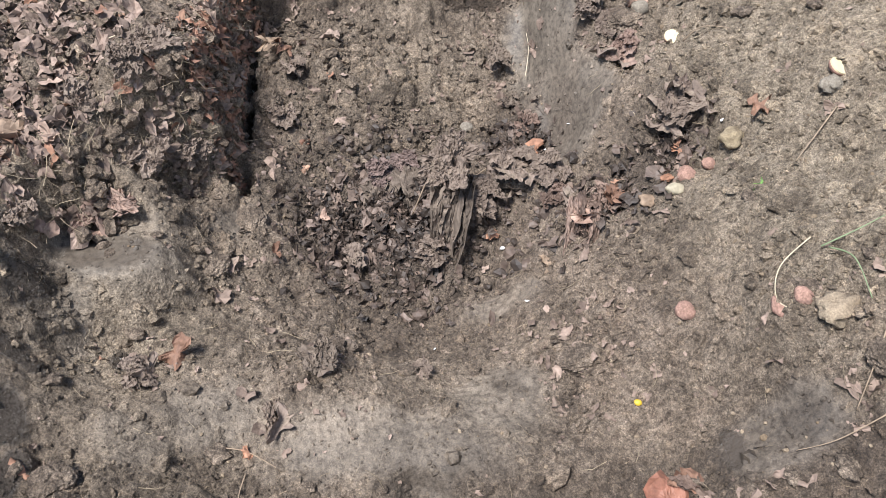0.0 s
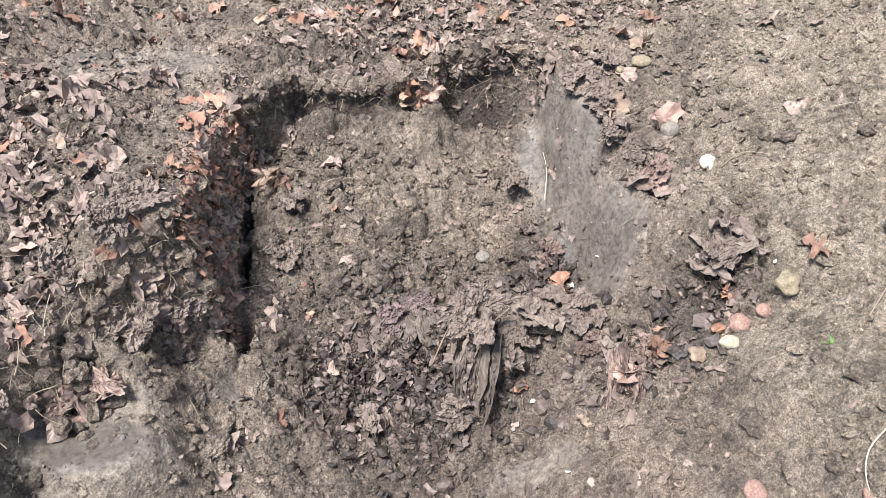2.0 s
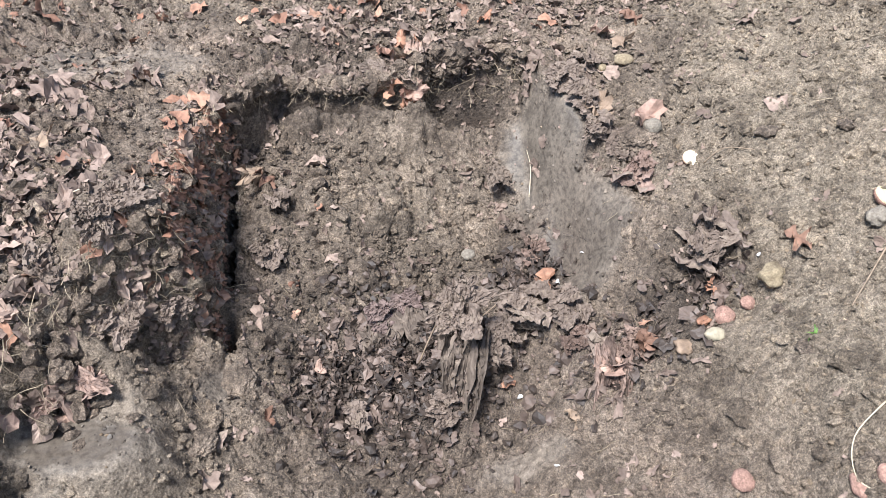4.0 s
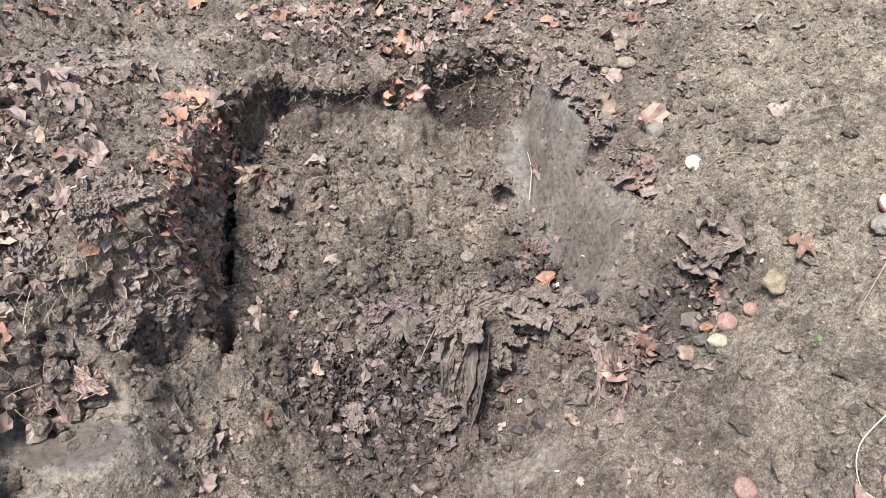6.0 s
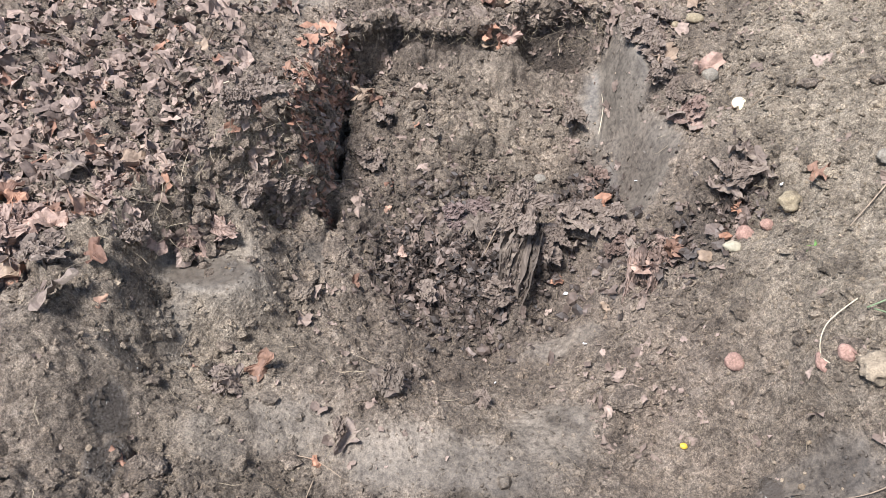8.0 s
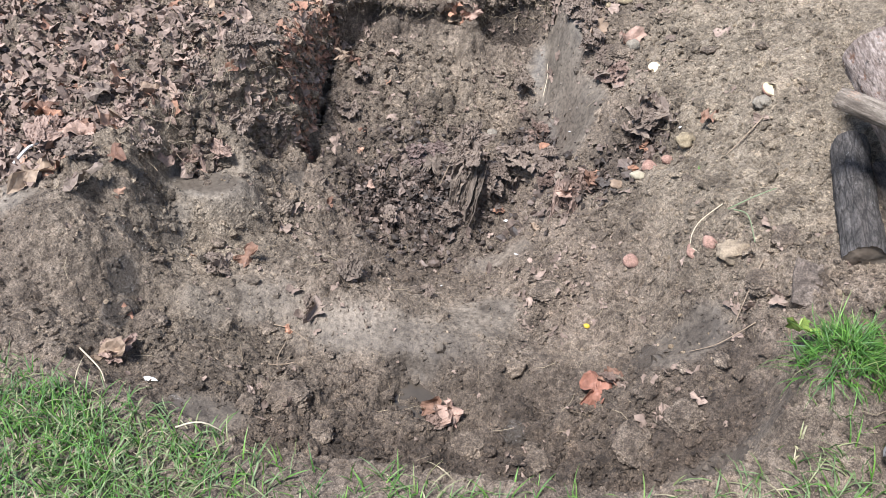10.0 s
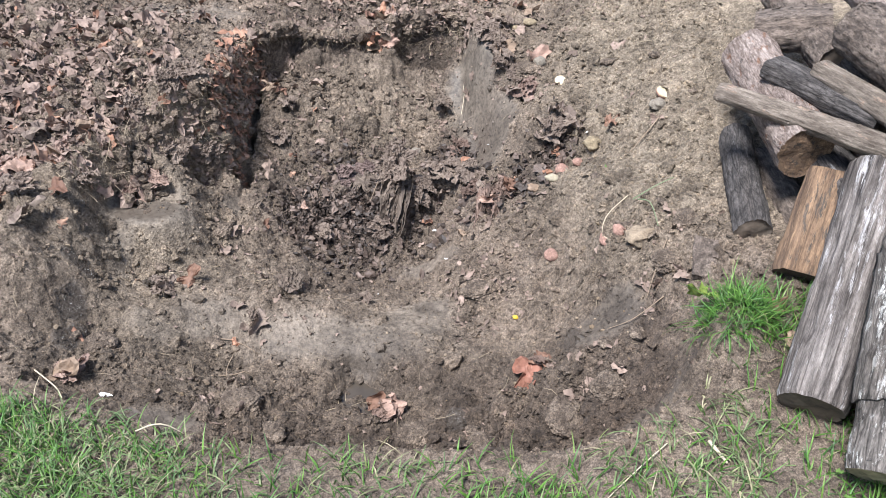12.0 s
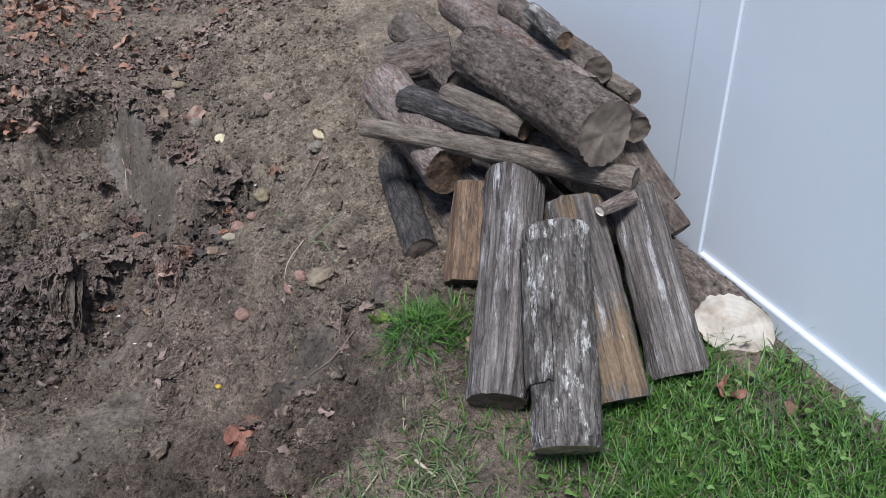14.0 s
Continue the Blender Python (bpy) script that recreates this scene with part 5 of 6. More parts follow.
for k, (x, y, s) in enumerate(((.175, 1.60, .014), (.155, 1.63, .015), (.284, 1.905, .015), (.345, 1.93, .009), (.337, 1.81, .007), (.66, 1.67, .012), (-.163, 2.505, .013), (-.56, 2.14, .011), (.20, 1.40, .008), (-.02, 1.34, .006))):
    scrap(x, y, s, SHELL, "small white shell fragment on the soil", 47 * k, 90 + k)
scrap(-.648, .674, .024, SHELL, "white triangular scrap of paper on the mud", 10, 101)
lump("fruit_scrap", .412, 1.095, (.009, .007, .007), plain_material("yellow_peel", (0.62, 0.42, 0.04), .5, .2, 90), "tiny bright yellow fruit scrap", "scrap", .4, 0, seed=2)


def twig(points, r, material, label, name="twig"):
    """A thin bent stick through the given x, y, lift points on the ground."""
    pts = [spot(x, y, lift) for x, y, lift in points]
    fine = []
    for i in range(len(pts) - 1):
        p0, p1, p2, p3 = pts[max(i - 1, 0)], pts[i], pts[i + 1], pts[min(i + 2, len(pts) - 1)]
        for k in range(6):
            t = k / 6
            fine.append(.5 * ((2 * p1) + (p2 - p0) * t + (2 * p0 - 5 * p1 + 4 * p2 - p3) * t * t + (3 * p1 - p0 - 3 * p2 + p3) * t ** 3))
    fine.append(pts[-1])
    bm, rings = bmesh.new(), []
    for i, p in enumerate(fine):
        way = (fine[min(i + 1, len(fine) - 1)] - fine[max(i - 1, 0)]).normalized()
        side = way.cross(Vector((0, 0, 1))).normalized()
        upw = side.cross(way)
        rr = .78 * r * (1 - .5 * i / len(fine)) * (1 + .2 * noise.noise(p * 60))
        rings.append([bm.verts.new(p + rr * (side * math.cos(a) + upw * math.sin(a))) for a in (0, 1.047, 2.094, 3.142, 4.189, 5.236)])
    for a, b in zip(rings, rings[1:]):
        for j in range(6):
            bm.faces.new((a[j], a[(j + 1) % 6], b[(j + 1) % 6], b[j]))
    bm.faces.new(rings[0][::-1])
    bm.faces.new(rings[-1])
    return tagged(mesh_object(name, bm, material), label, "twig")


TWIG = plain_material("dry_twig", (0.34, 0.25, 0.17), .8, .4, 60, .002)
PALE_TWIG = plain_material("pale_stem", (0.56, 0.47, 0.33), .7, .25, 60, .001)
GREEN_STEM = plain_material("green_strap_leaf", (0.2, 0.25, 0.13), .5, .25, 40)
twig(((-.455, 1.0, .006), (-.40, .99, .012), (-.33, .955, .006)), .0022, TWIG, "thin bent root on smooth mud")
twig(((-.44, .86, .006), (-.38, .885, .014), (-.31, .91, .006)), .0025, TWIG, "dry twig lying on the pit floor")
twig(((-.40, .95, .006), (-.405, .89, .02), (-.385, .83, .006)), .002, TWIG, "thin twig crossing another twig")
twig(((.73, 1.24, .01), (.665, 1.20, .03), (.645, 1.13, .03), (.685, 1.085, .01)), .0021, PALE_TWIG, "pale curved root arching over the soil", "root")
twig(((.80, 1.03, .006), (.765, .965, .02), (.735, .91, .008)), .0025, TWIG, "forked twig on the slope")
twig(((.77, .88, .006), (.70, .875, .012), (.64, .88, .006)), .002, TWIG, "thin twig beside the grass tuft")
twig(((.68, .38, .01), (.60, .31, .016), (.49, .20, .01)), .0022, PALE_TWIG, "long straw stalk lying on the lawn", "straw_stalk")
twig(((-.47, .44, .02), (-.40, .45, .03), (-.31, .485, .02)), .0028, PALE_TWIG, "pale dry stalk over the pit edge", "straw_stalk")
twig(((-.81, .68, .01), (-.74, .63, .03), (-.70, .58, .015)), .0028, PALE_TWIG, "broken pale stalk at the lawn edge", "straw_stalk")
twig(((-1.215, 1.19, .02), (-1.185, 1.235, .03), (-1.165, 1.285, .025)), .006, SHELL, "bleached white stick on leaf litter", "stick")
twig(((.765, .38, .012), (.79, .325, .012)), .006, PALE_TWIG, "short pale stick on the lawn", "stick")
twig(((.62, 1.96, .008), (.66, 1.955, .012), (.72, 1.925, .008)), .002, TWIG, "thin twig on sandy soil")
twig(((.22, 1.93, .01), (.14, 1.86, .02), (.08, 1.82, .01)), .0026, TWIG, "twig stuck in the mound")
twig(((-.08, 1.70, .03), (-.02, 1.725, .05), (.02, 1.76, .04)), .003, TWIG, "broken twig across the dark hollow")
twig(((.245, 2.17, .03), (.255, 2.23, .04), (.25, 2.28, .03)), .002, PALE_TWIG, "straw hanging on the cut wall", "straw_stalk")
twig(((-.80, 1.78, .03), (-.72, 1.80, .04), (-.62, 1.78, .04)), .0025, PALE_TWIG, "dry stalk on the earth clump", "straw_stalk")
twig(((.86, 1.56, .008), (.80, 1.50, .016), (.76, 1.46, .008)), .0025, TWIG, "twig on the sandy slope")
twig(((.73, 1.20, .02), (.79, 1.20, .04), (.84, 1.22, .03)), .0024, GREEN_STEM, "green strap leaf on the slope", "green_shoot")
twig(((.74, 1.19, .02), (.765, 1.14, .04), (.775, 1.06, .012)), .0024, GREEN_STEM, "bent green blade on the slope", "green_shoot")
tuft("sprout", .687, 1.428, .008, 14, .02, .035, "tiny bright green sprout in the soil")
tuft("sprout", .30, .56, .03, 60, .02, .05, "sparse young grass growing in the pit")


def wood_piece():
    """A weathered splinter of board lying in the soil."""
    bm = bmesh.new()
    box(bm, -.032, -.06, -.01, .032, .06, .012, .004)
    bmesh.ops.subdivide_edges(bm, edges=list(bm.edges), cuts=2, use_grid_fill=True)
    for v in bm.verts:
        v.co += Vector((.004 * noise.noise(v.co * 50), .008 * noise.noise(v.co * 80), .004 * noise.noise(v.co * 70)))
    ob = mesh_object("wood_scrap", bm, DIRTY_BARK)
    ob.matrix_world = Matrix.Translation(spot(.868, .915, .006)) @ euler(22, 4, -8)
    return tagged(ob, "weathered dark wood scrap sunk in the soil", "wood")


wood_piece()

# loose clods large enough to pick out
rnd = random.Random(5)
for k in range(70):
    x, y = rnd.uniform(-.85, 1.0), rnd.uniform(.55, 2.6)
    if float(slick(np.array([x]), np.array([y]))[0]) > .3 or float(on_lawn(np.array([x]), np.array([y]))[0]) > .2:
        continue
    s = rnd.uniform(.010, .022)
    lump("soil_clod", x, y, (s * rnd.uniform(.9, 1.4), s, s * rnd.uniform(.6, .9)), SOIL, "crumbly clod of brown soil", "clod", .1, rnd.uniform(0, 360), rough_rocks, "loose soil clods", k)

# clover and other broad leaves in the lawn
CLOVER = leaf_material("clover_leaf", ((0.0, 0.1, 0.2, 0.035), (1.0, 0.17, 0.28, 0.07)), .5)
cx, cy = sown(90, lambda x, y: np.clip(hill(x, y, 1.5, .1, .3) + .25, 0, 1) * on_lawn(x, y), .9, 1.62, -.3, .35)
joined("clover", [leaf_shape(400 + k, "torn", 12, 2, .2, .08) for k in range(4)], np.stack([cx, cy, ground_height(cx, cy) + rng.uniform(.02, .045, 90)], -1),
       turned(rng.uniform(0, 6.28, 90), np.abs(rng.normal(0, .3, 90)), rng.uniform(0, 6.28, 90)), np.repeat(rng.uniform(.009, .018, 90)[:, None], 3, 1), CLOVER, "small broad clover leaves in the grass", "clover")
for k, (x, y) in enumerate(((1.60, .62), (1.615, .56), (1.60, .42), (1.63, .20), (1.64, .12), (1.64, .04), (1.62, .30))):
    tuft("grass_tuft", x, y, .02, 14, .09, .18, "tall thin grass growing along the fence")


def bark_plate():
    """A loose plate of bark peeling off the lichen-covered log, child of that log."""
    bm = bmesh.new()
    grid = []
    for i in range(16):
        row = []
        for j in range(9):
            t = 2.0 + 1.25 * j / 8
            wob = .012 * noise.noise((i * .7, j * .5, 3))
            r = .072 + .004 * noise.noise((i * .9, j * .9, 7)) + .012 * (j / 8) ** 2
            row.append((Vector((r * math.cos(t), r * math.sin(t), .13 + .021 * i + wob)), Vector((math.cos(t), math.sin(t), 0))))
        grid.append(row)
    outer = [[bm.verts.new(p) for p, n in row] for row in grid]
    inner = [[bm.verts.new(p - n * .006) for p, n in row] for row in grid]
    for i in range(15):
        for j in range(8):
            bm.faces.new((outer[i][j], outer[i][j + 1], outer[i + 1][j + 1], outer[i + 1][j]))
            bm.faces.new((inner[i][j], inner[i + 1][j], inner[i + 1][j + 1], inner[i][j + 1]))
    for i in range(15):
        for j in (0, 8):
            bm.faces.new((outer[i][j], outer[i + 1][j], inner[i + 1][j], inner[i][j]))
    for j in range(8):
        for i in (0, 15):
            bm.faces.new((outer[i][j], outer[i][j + 1], inner[i][j + 1], inner[i][j]))
    bmesh.ops.recalc_face_normals(bm, faces=list(bm.faces))
    part("bark_plate", bm, LICHEN_BARK, speckled, "loose plate of grey bark")


bark_plate()



# ---- thick mats of rotten leaves ----
MAT = leaf_material("matted_leaf", ((0.0, 0.16, 0.12, 0.094), (1.0, 0.24, 0.185, 0.148)), .85, False, .7)
PURPLE_MAT = leaf_material("purple_brown_leaf", ((0.0, 0.17, 0.12, 0.105), (1.0, 0.2, 0.145, 0.125)), .8, False, .3)
CURTAIN = leaf_material("hanging_rotten_leaf", ((0.0, 0.1, 0.076, 0.058), (1.0, 0.19, 0.148, 0.115)), .85, False, .6)
BUNDLE = leaf_material("curled_brown_leaf", ((0.0, 0.09, 0.06, 0.045), (0.6, 0.2, 0.135, 0.105), (1.0, 0.27, 0.19, 0.15)), .8, False, .35)
PINK_MAT = leaf_material("faded_leaf_mat", ((0.0, 0.22, 0.15, 0.12), (1.0, 0.32, 0.225, 0.18)), .85, False, .55)


def sheet_shape(seed, curl, crumple):
    """A large torn sheet of leaves, crumpled at three scales, with grooves across it."""
    pts, fcs = leaf_shape(seed, "slab", 44, 9, curl, 0.0)
    for p in pts:
        q = Vector((p[0] + seed, p[1], seed * .3))
        far = min(1.0, math.hypot(p[0], p[1]) * 1.6)
        p[2] += crumple * (.35 * noise.noise(q * 2.0) * far + .34 * noise.noise(q * 5.0) + .22 * abs(noise.noise(Vector((q.x * 12, q.y * 4, q.z)))) + .14 * noise.noise(q * 17.0))
        p[0] += .10 * noise.noise(q * 6.0 + Vector((5, 0, 0))) + .05 * noise.noise(q * 15.0)
        p[1] += .10 * noise.noise(q * 6.0 + Vector((0, 7, 0))) + .05 * noise.noise(q * 15.0 + Vector((3, 0, 0)))
    return pts, fcs


SHEETS = [sheet_shape(500 + k, .22, .75) for k in range(10)]


def leaf_mat(x, y, lift, sx, sy, rx, ry, rz, label, material=MAT, layers=7, gap=.0045, seed=0, group=""):
    """Layers of matted leaf sheets lying on one another, each a part."""
    thing = new("leaf_mat")
    thing.matrix_world = Matrix.Translation(spot(x, y, lift)) @ euler(rx, ry, rz)
    rnd = random.Random(seed)
    for k in range(layers):
        g = rnd.uniform(.42, .68) if k else .85
        ob = from_shape("layer", SHEETS[(seed + 3 * k) % len(SHEETS)], (sx * g, sy * g * rnd.uniform(.7, 1.1), min(sx, sy) * .6), material, Vector(), Matrix(), parent=thing, smooth=False)
        far, turn = (.55 if k else 0) * rnd.uniform(.3, 1) ** .5, rnd.uniform(0, 6.28)
        ob.matrix_world = thing.matrix_world @ Matrix.Translation((far * math.cos(turn) * sx, far * math.sin(turn) * sy, gap * k)) @ euler(rnd.uniform(-14, 14), rnd.uniform(-14, 14), rnd.uniform(0, 360))
    return tagged(thing, label, "leaf mat", group)


leaf_mat(.035, 1.69, .045, .06, .10, 58, -8, 8, "hanging curtain of grooved matted leaves in the hollow", seed=1)
leaf_mat(-.01, 1.73, .05, .05, .075, 52, 14, -10, "slab of matted leaves leaning in the hollow", seed=2)
leaf_mat(.10, 1.70, .03, .06, .085, 45, 10, 20, "slab of matted leaves on the hollow side", seed=9)
leaf_mat(.185, 1.785, .045, .095, .07, 14, 4, 10, "flat grey slab of matted leaves", seed=3)
leaf_mat(.28, 1.74, .03, .075, .06, 20, -10, 40, "slab of matted brown leaves by the cut wall", seed=4)
leaf_mat(-.11, 1.84, .045, .05, .042, 40, 10, 20, "crumpled purple-brown leaf bunch", PURPLE_MAT, 5, seed=5)
leaf_mat(-.16, 1.80, .03, .05, .06, 60, -12, 10, "dark purple-brown leaves hanging in the hollow", PURPLE_MAT, 5, seed=6)
leaf_mat(-.02, 1.575, .02, .07, .05, 30, 0, 30, "mud-coated leaf mat in front of the hollow", seed=7)
leaf_mat(-.22, 1.60, .012, .07, .05, 22, 10, 80, "mud-coated leaf mat on the pit floor", seed=8)
leaf_mat(-.45, 1.98, .02, .07, .06, 20, 20, 20, "muddy leaf mat on the block of earth", seed=10)
leaf_mat(-.43, 2.10, .02, .06, .05, 15, 15, 70, "muddy leaf mat beside the crack", seed=11)
leaf_mat(-.78, 1.475, .03, .10, .06, 28, 0, 10, "pinkish matted leaf slab above the mud pan", PINK_MAT, 6, seed=12)
leaf_mat(-.70, 1.615, .03, .07, .06, 40, 0, 30, "mud-coated leaf mat on the pit slope", seed=13)
leaf_mat(-.82, 1.62, .02, .07, .06, 30, 0, 80, "mud-coated leaf mat on the bank", seed=14)
leaf_mat(-.68, 1.76, .025, .08, .06, 25, 15, 10, "grey leaf mat on top of the earth clump", seed=15)
leaf_mat(-1.13, 1.30, .03, .10, .06, 16, 0, 5, "large faded leaf slab on the litter", PINK_MAT, 6, seed=16)
leaf_mat(-.98, 1.42, .02, .08, .06, 20, 0, 60, "faded leaf slab on the litter", PINK_MAT, 6, seed=17)
leaf_mat(-1.02, 1.20, .02, .07, .05, 15, 0, 20, "muddy leaf slab on the litter", seed=18)
leaf_mat(-.90, 1.36, .02, .06, .05, 20, 0, 120, "muddy leaf slab beside wet mud", seed=19)
leaf_mat(.49, 1.99, .03, .09, .06, 22, -14, 10, "pinkish matted leaf slab at the cut wall", PINK_MAT, 6, seed=20)
leaf_mat(.45, 2.08, .02, .07, .06, 20, -20, 70, "grey leaf mat on the bank edge", seed=21)
leaf_mat(.57, 1.72, .03, .075, .05, 20, -10, 10, "layered grey leaf mat on the slope", seed=22)
leaf_mat(-.64, 1.115, .02, .055, .045, 35, 10, 100, "folded grey leaf mat on the mud", seed=23)
leaf_mat(-.745, .72, .02, .085, .045, 24, 0, 5, "curled tan-grey leaf slab at the lawn edge", PINK_MAT, 3, seed=24)
leaf_mat(.11, 2.56, .02, .08, .05, 25, 0, 0, "grey leaf mat on the far bank edge", seed=25)
leaf_mat(.345, 2.28, .03, .06, .07, 20, -30, 10, "dark leaf mat overhanging the cut wall", seed=26)
leaf_mat(.37, 2.20, .03, .06, .05, 18, -25, 50, "leaf mat crumbling over the cut wall", seed=27)
leaf_mat(.395, 2.10, .02, .07, .05, 20, -30, 80, "muddy leaf mat at the top of the cut wall", seed=28)
leaf_mat(-.30, 2.47, .02, .09, .05, 30, 0, 0, "muddy leaf mat on the lip of the pit", seed=29)
leaf_mat(-.17, 2.46, .02, .08, .04, 35, 0, 15, "grey leaf mat hanging from the lip of the pit", seed=30)
leaf_mat(-.43, 2.44, .02, .08, .05, 30, 10, 30, "root-bound leaf mat at the pit corner", seed=31)
leaf_mat(-.61, 1.69, .05, .06, .05, 50, 20, 20, "mud-coated leaf mat hanging off the earth clump", seed=32)
leaf_mat(-.72, 1.68, .04, .06, .05, 45, 0, 70, "muddy leaves hanging off the earth clump", seed=33)


def draped_mat(label, top, bottom, seed, material=None, strips=14):
    """A curtain of long torn leaves hanging side by side over one another; top and bottom are the ends of its two edges. Each leaf is a part."""
    thing = new("leaf_curtain")
    (a, b), (c, d) = [[Vector(p) for p in edge] for edge in (top, bottom)]
    foot = (c + d) / 2
    thing.matrix_world = Matrix.Translation(foot)
    out = (c - a).cross(b - a).normalized()
    rnd = random.Random(seed)
    for k in range(strips):
        mid, half, long = (k + rnd.uniform(.1, .9)) / strips, rnd.uniform(.09, .2), rnd.uniform(.55, 1.05)
        lean, twist, lift, start = rnd.uniform(-.22, .22), rnd.uniform(-.5, .5), rnd.uniform(0, .022), rnd.uniform(-.08, .25)
        bm, rows = bmesh.new(), []
        for j in range(15):
            v = j / 14
            row = []
            for i in range(9):
                w = (i / 8 - .5) * 2
                ragged = half * (1 - .55 * v ** 2 + .35 * noise.noise((v * 5, k, seed + (w > 0)))) * (.35 + .65 * min(1, v * 4 + .2))
                u = mid + lean * v + .10 * math.sin(3.5 * v + 1.9 * k) * v + ragged * w + .03 * noise.noise((v * 9, w * 2, k + seed))
                far = start + (long - start) * v + .05 * noise.noise((w * 3, k * 2.1, seed))
                p = a.lerp(b, u).lerp(c.lerp(d, u), far)
                deep = lift + twist * .02 * w + .02 * math.sin(math.pi * min(max(far, 0), 1)) - .035 * max(0, .3 - far) + .018 * noise.noise((u * 6, v * 3.5, k)) + .009 * noise.noise((w * 2.5, v * 9, k + 5)) + .006 * abs(w) * (1 if k % 2 else -1) + .006 * noise.noise((u * 40, v * 22, k))
                row.append(bm.verts.new(p + out * deep - foot))
            rows.append(row)
        for j in range(14):
            for i in range(8):
                bm.faces.new((rows[j][i], rows[j][i + 1], rows[j + 1][i + 1], rows[j + 1][i]))
        part("hanging_leaf", bm, material or CURTAIN, thing, smooth=False)
    return tagged(thing, label, "leaf mat")


draped_mat("grey-brown curtain of pleated leaves hanging into the hollow", ((-.02, 1.715, -.125), (.09, 1.705, -.12)), ((-.05, 1.595, -.325), (.045, 1.58, -.315)), 3)
draped_mat("purple-brown pleated leaves hanging behind the hollow", ((-.20, 1.83, -.185), (-.05, 1.81, -.175)), ((-.20, 1.745, -.31), (-.07, 1.735, -.31)), 8, CURTAIN, 10)
draped_mat("bundle of long curled leaves standing on end", ((.31, 1.60, -.10), (.385, 1.60, -.09)), ((.305, 1.49, -.225), (.375, 1.48, -.215)), 12, BUNDLE, 9)


def earth_clump(x, y, lift, size, turn, label, seed):
    """A big crumbling lump of root-bound earth."""
    bm = bmesh.new()
    bmesh.ops.create_icosphere(bm, subdivisions=6 if size[0] > .08 else 5, radius=1)
    for v in bm.verts:
        p = v.co + Vector((seed * 2.7, 0, 0))
        f = 1 + .22 * noise.noise(p * 1.3) - .16 * abs(noise.noise(p * 3.0)) + .10 * noise.noise(p * 6.0) - .08 * abs(noise.noise(p * 11.0)) + .05 * noise.noise(p * 24.0)
        v.co = Vector((v.co.x * size[0], v.co.y * size[1], v.co.z * size[2])) * f
    ob = mesh_object("earth_clump", bm, SOIL, smooth=False)
    ob.matrix_world = Matrix.Translation(spot(x, y, lift)) @ euler(8, -6, turn)
    return tagged(ob, label, "clod")


earth_clump(-.69, 1.775, -.01, (.10, .075, .055), 10, "large crumbling clump of earth at the pit edge", 1)
earth_clump(-.495, 2.035, .0, (.045, .04, .045), 30, "angular grey block of earth beside the crack", 2)
earth_clump(-.505, 1.645, -.012, (.05, .075, .03), 15, "smooth-faced block of earth on the pit floor", 3)
earth_clump(-.735, .865, .005, (.05, .045, .04), 50, "dark clod of earth beside a wet hollow", 4)
earth_clump(.50, 2.10, .0, (.06, .05, .03), 20, "pale caked clod of earth on the bank", 5)
earth_clump(-.10, 1.80, .01, (.035, .03, .03), 70, "rounded dark clod above the hollow", 6)
earth_clump(.20, 1.79, .005, (.07, .05, .035), 0, "leaf-coated slab of earth beside the hollow", 7)
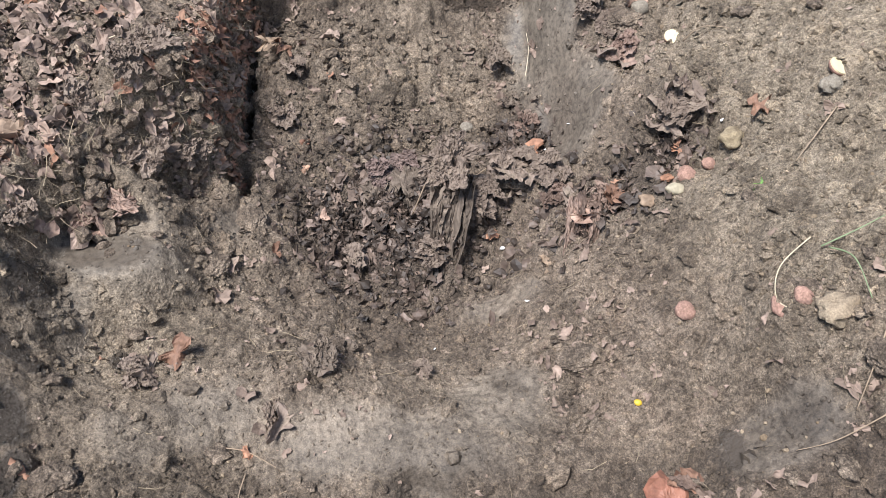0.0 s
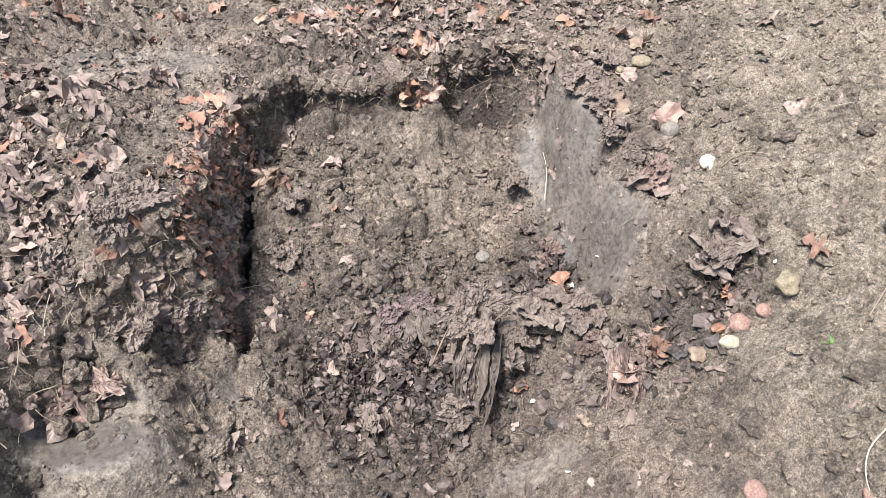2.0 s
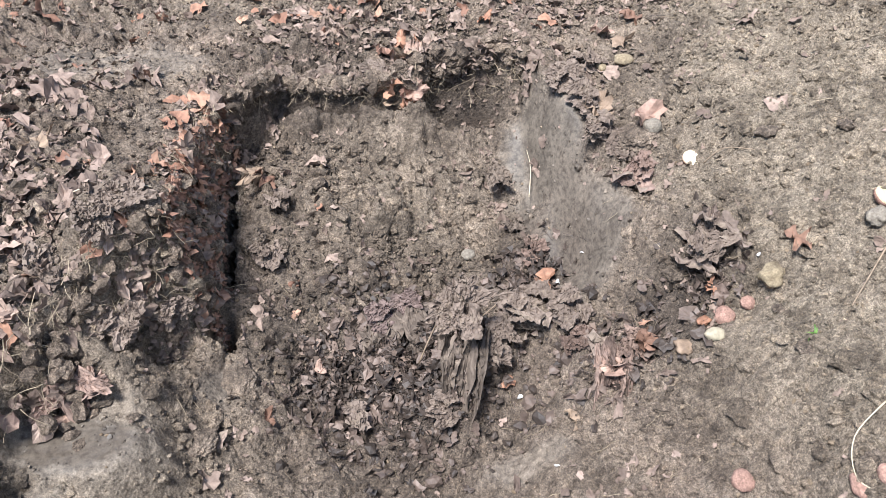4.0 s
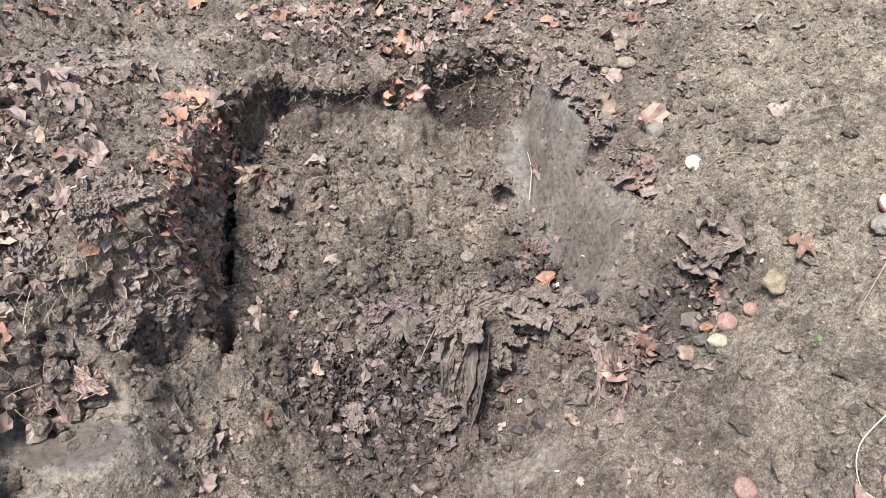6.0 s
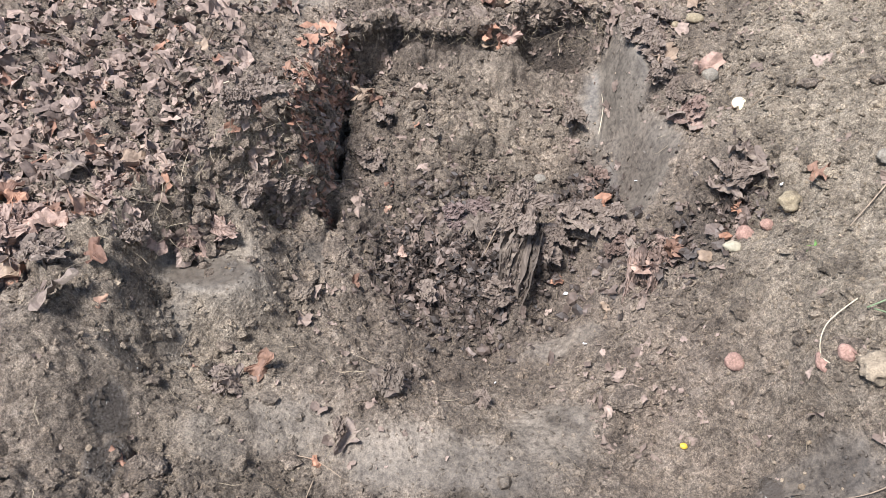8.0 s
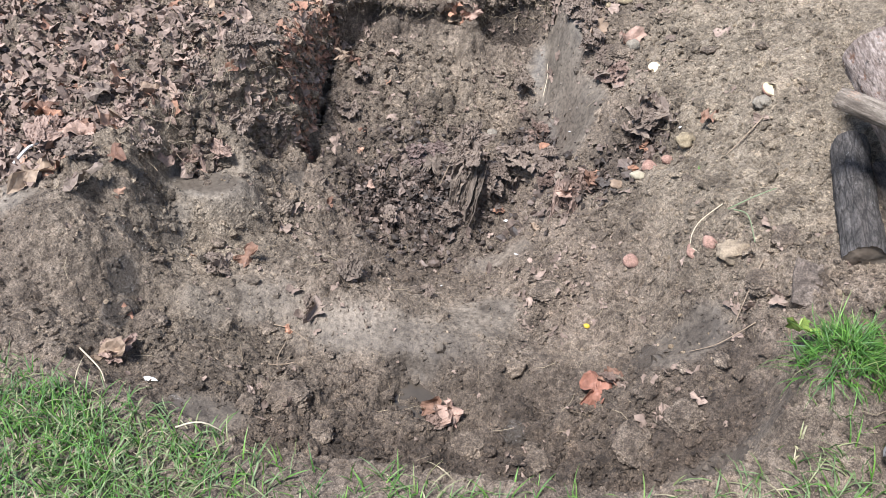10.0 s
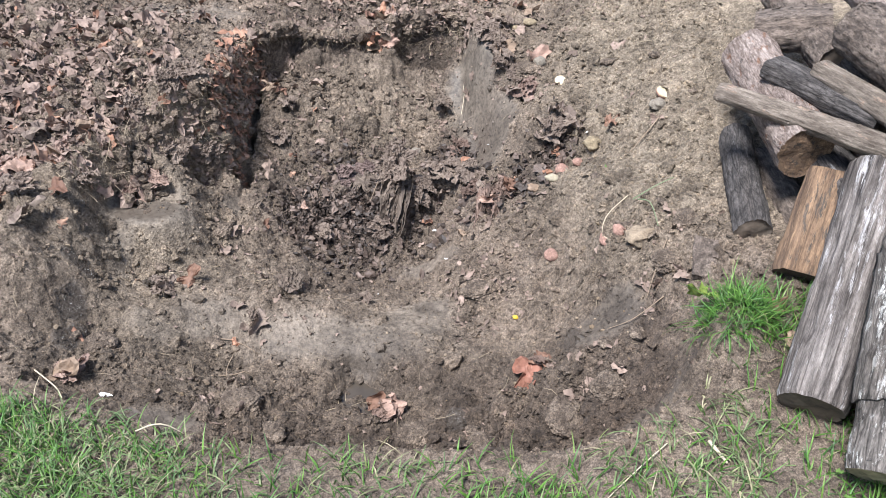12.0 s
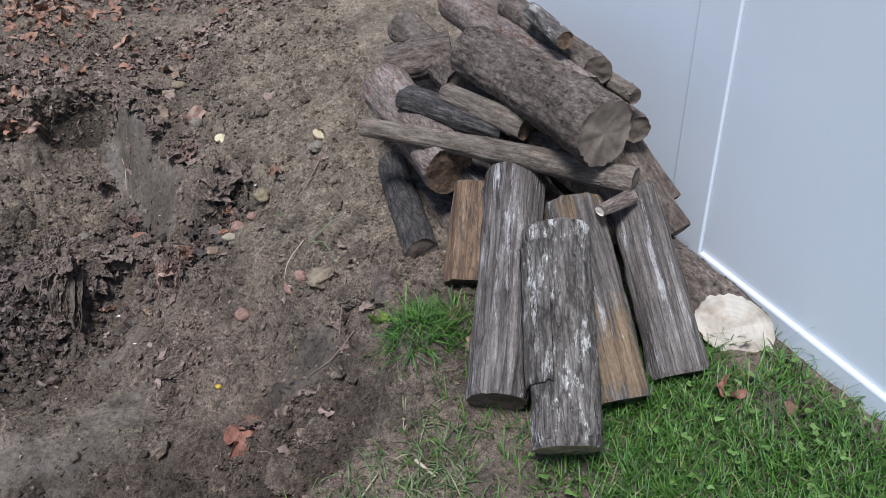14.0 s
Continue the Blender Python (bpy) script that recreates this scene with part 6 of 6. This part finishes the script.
for x, y, sx, sy, sz, turn in ((-.33, .74, .06, .05, .03, 10), (-.42, .69, .04, .035, .03, 60), (.13, .74, .05, .045, .03, 35), (.52, .70, .065, .05, .03, 80), (.31, .70, .05, .04, .025, 20), (.63, .72, .055, .05, .035, 50),
                               (.70, 1.14, .05, .04, .03, 15), (.86, 1.10, .05, .04, .028, 70), (.79, .97, .045, .04, .03, 40), (-.24, .66, .045, .04, .028, 0), (.30, 1.21, .05, .035, .02, 30), (-.56, 1.47, .05, .04, .025, 20)):
    earth_clump(x, y, -.006, (sx, sy, sz), turn, "crumbling clod of damp earth on the pit slope", int(turn + 100 * sx))
leaf_mat(-.27, 1.17, .015, .06, .045, 20, 10, 40, "dark clump of rotten leaves on the pit floor", CURTAIN, 6, seed=34)
leaf_mat(-.35, 1.05, .012, .055, .04, 15, -10, 100, "folded muddy leaves on the pit floor", MAT, 5, seed=35)
leaf_mat(-.22, 1.25, .012, .045, .04, 25, 0, 10, "rotten leaf clump beside the hollow", CURTAIN, 5, seed=36)
leaf_mat(-.05, 1.20, .008, .05, .03, 10, 0, 70, "flat muddy leaf scraps on the floor", MAT, 4, seed=37)
leaf_mat(.05, .785, .015, .05, .04, 30, 10, 20, "brown wrinkled leaves at the puddle", BUNDLE, 4, seed=38)
leaf_mat(.47, .90, .012, .05, .035, 15, 10, 130, "dark leaf clump beside an orange leaf", BUNDLE, 4, seed=39)
leaf_mat(.38, 1.58, .03, .05, .05, 40, 10, 40, "brown leaves heaped around the bundle", BUNDLE, 6, seed=40)
leaf_mat(.28, 1.66, .02, .05, .045, 25, 0, 0, "brown leaves between hollow and cut wall", BUNDLE, 5, seed=41)
leaf("torn", 1.55, .13, .045, BROWN_LEAF, "brown curled leaf on bare soil by the fence", 15, 10, 120, .015, seed=66)
leaf("oak", .955, .66, .04, BROWN_LEAF, "brown oak leaf lying under the logs", 15, -10, 40, .012, seed=67)
leaf("torn", .98, .60, .045, TAN_LEAF, "pale torn leaf between tuft and log", 12, 10, 200, .012, seed=68)
leaf_mat(.165, 2.25, .015, .06, .06, 15, 10, 20, "dark rotten leaves between mound and cut wall", CURTAIN, 6, seed=42)
leaf_mat(.20, 2.13, .015, .055, .05, 20, 10, 80, "dark leaf litter at the foot of the cut wall", CURTAIN, 6, seed=43)
leaf_mat(.235, 2.00, .015, .05, .05, 25, 10, 50, "brown leaves at the foot of the cut wall", BUNDLE, 6, seed=44)
leaf_mat(.40, 2.36, .02, .06, .05, 15, -10, 120, "flaky leaf mat above the cut wall", MAT, 6, seed=45)
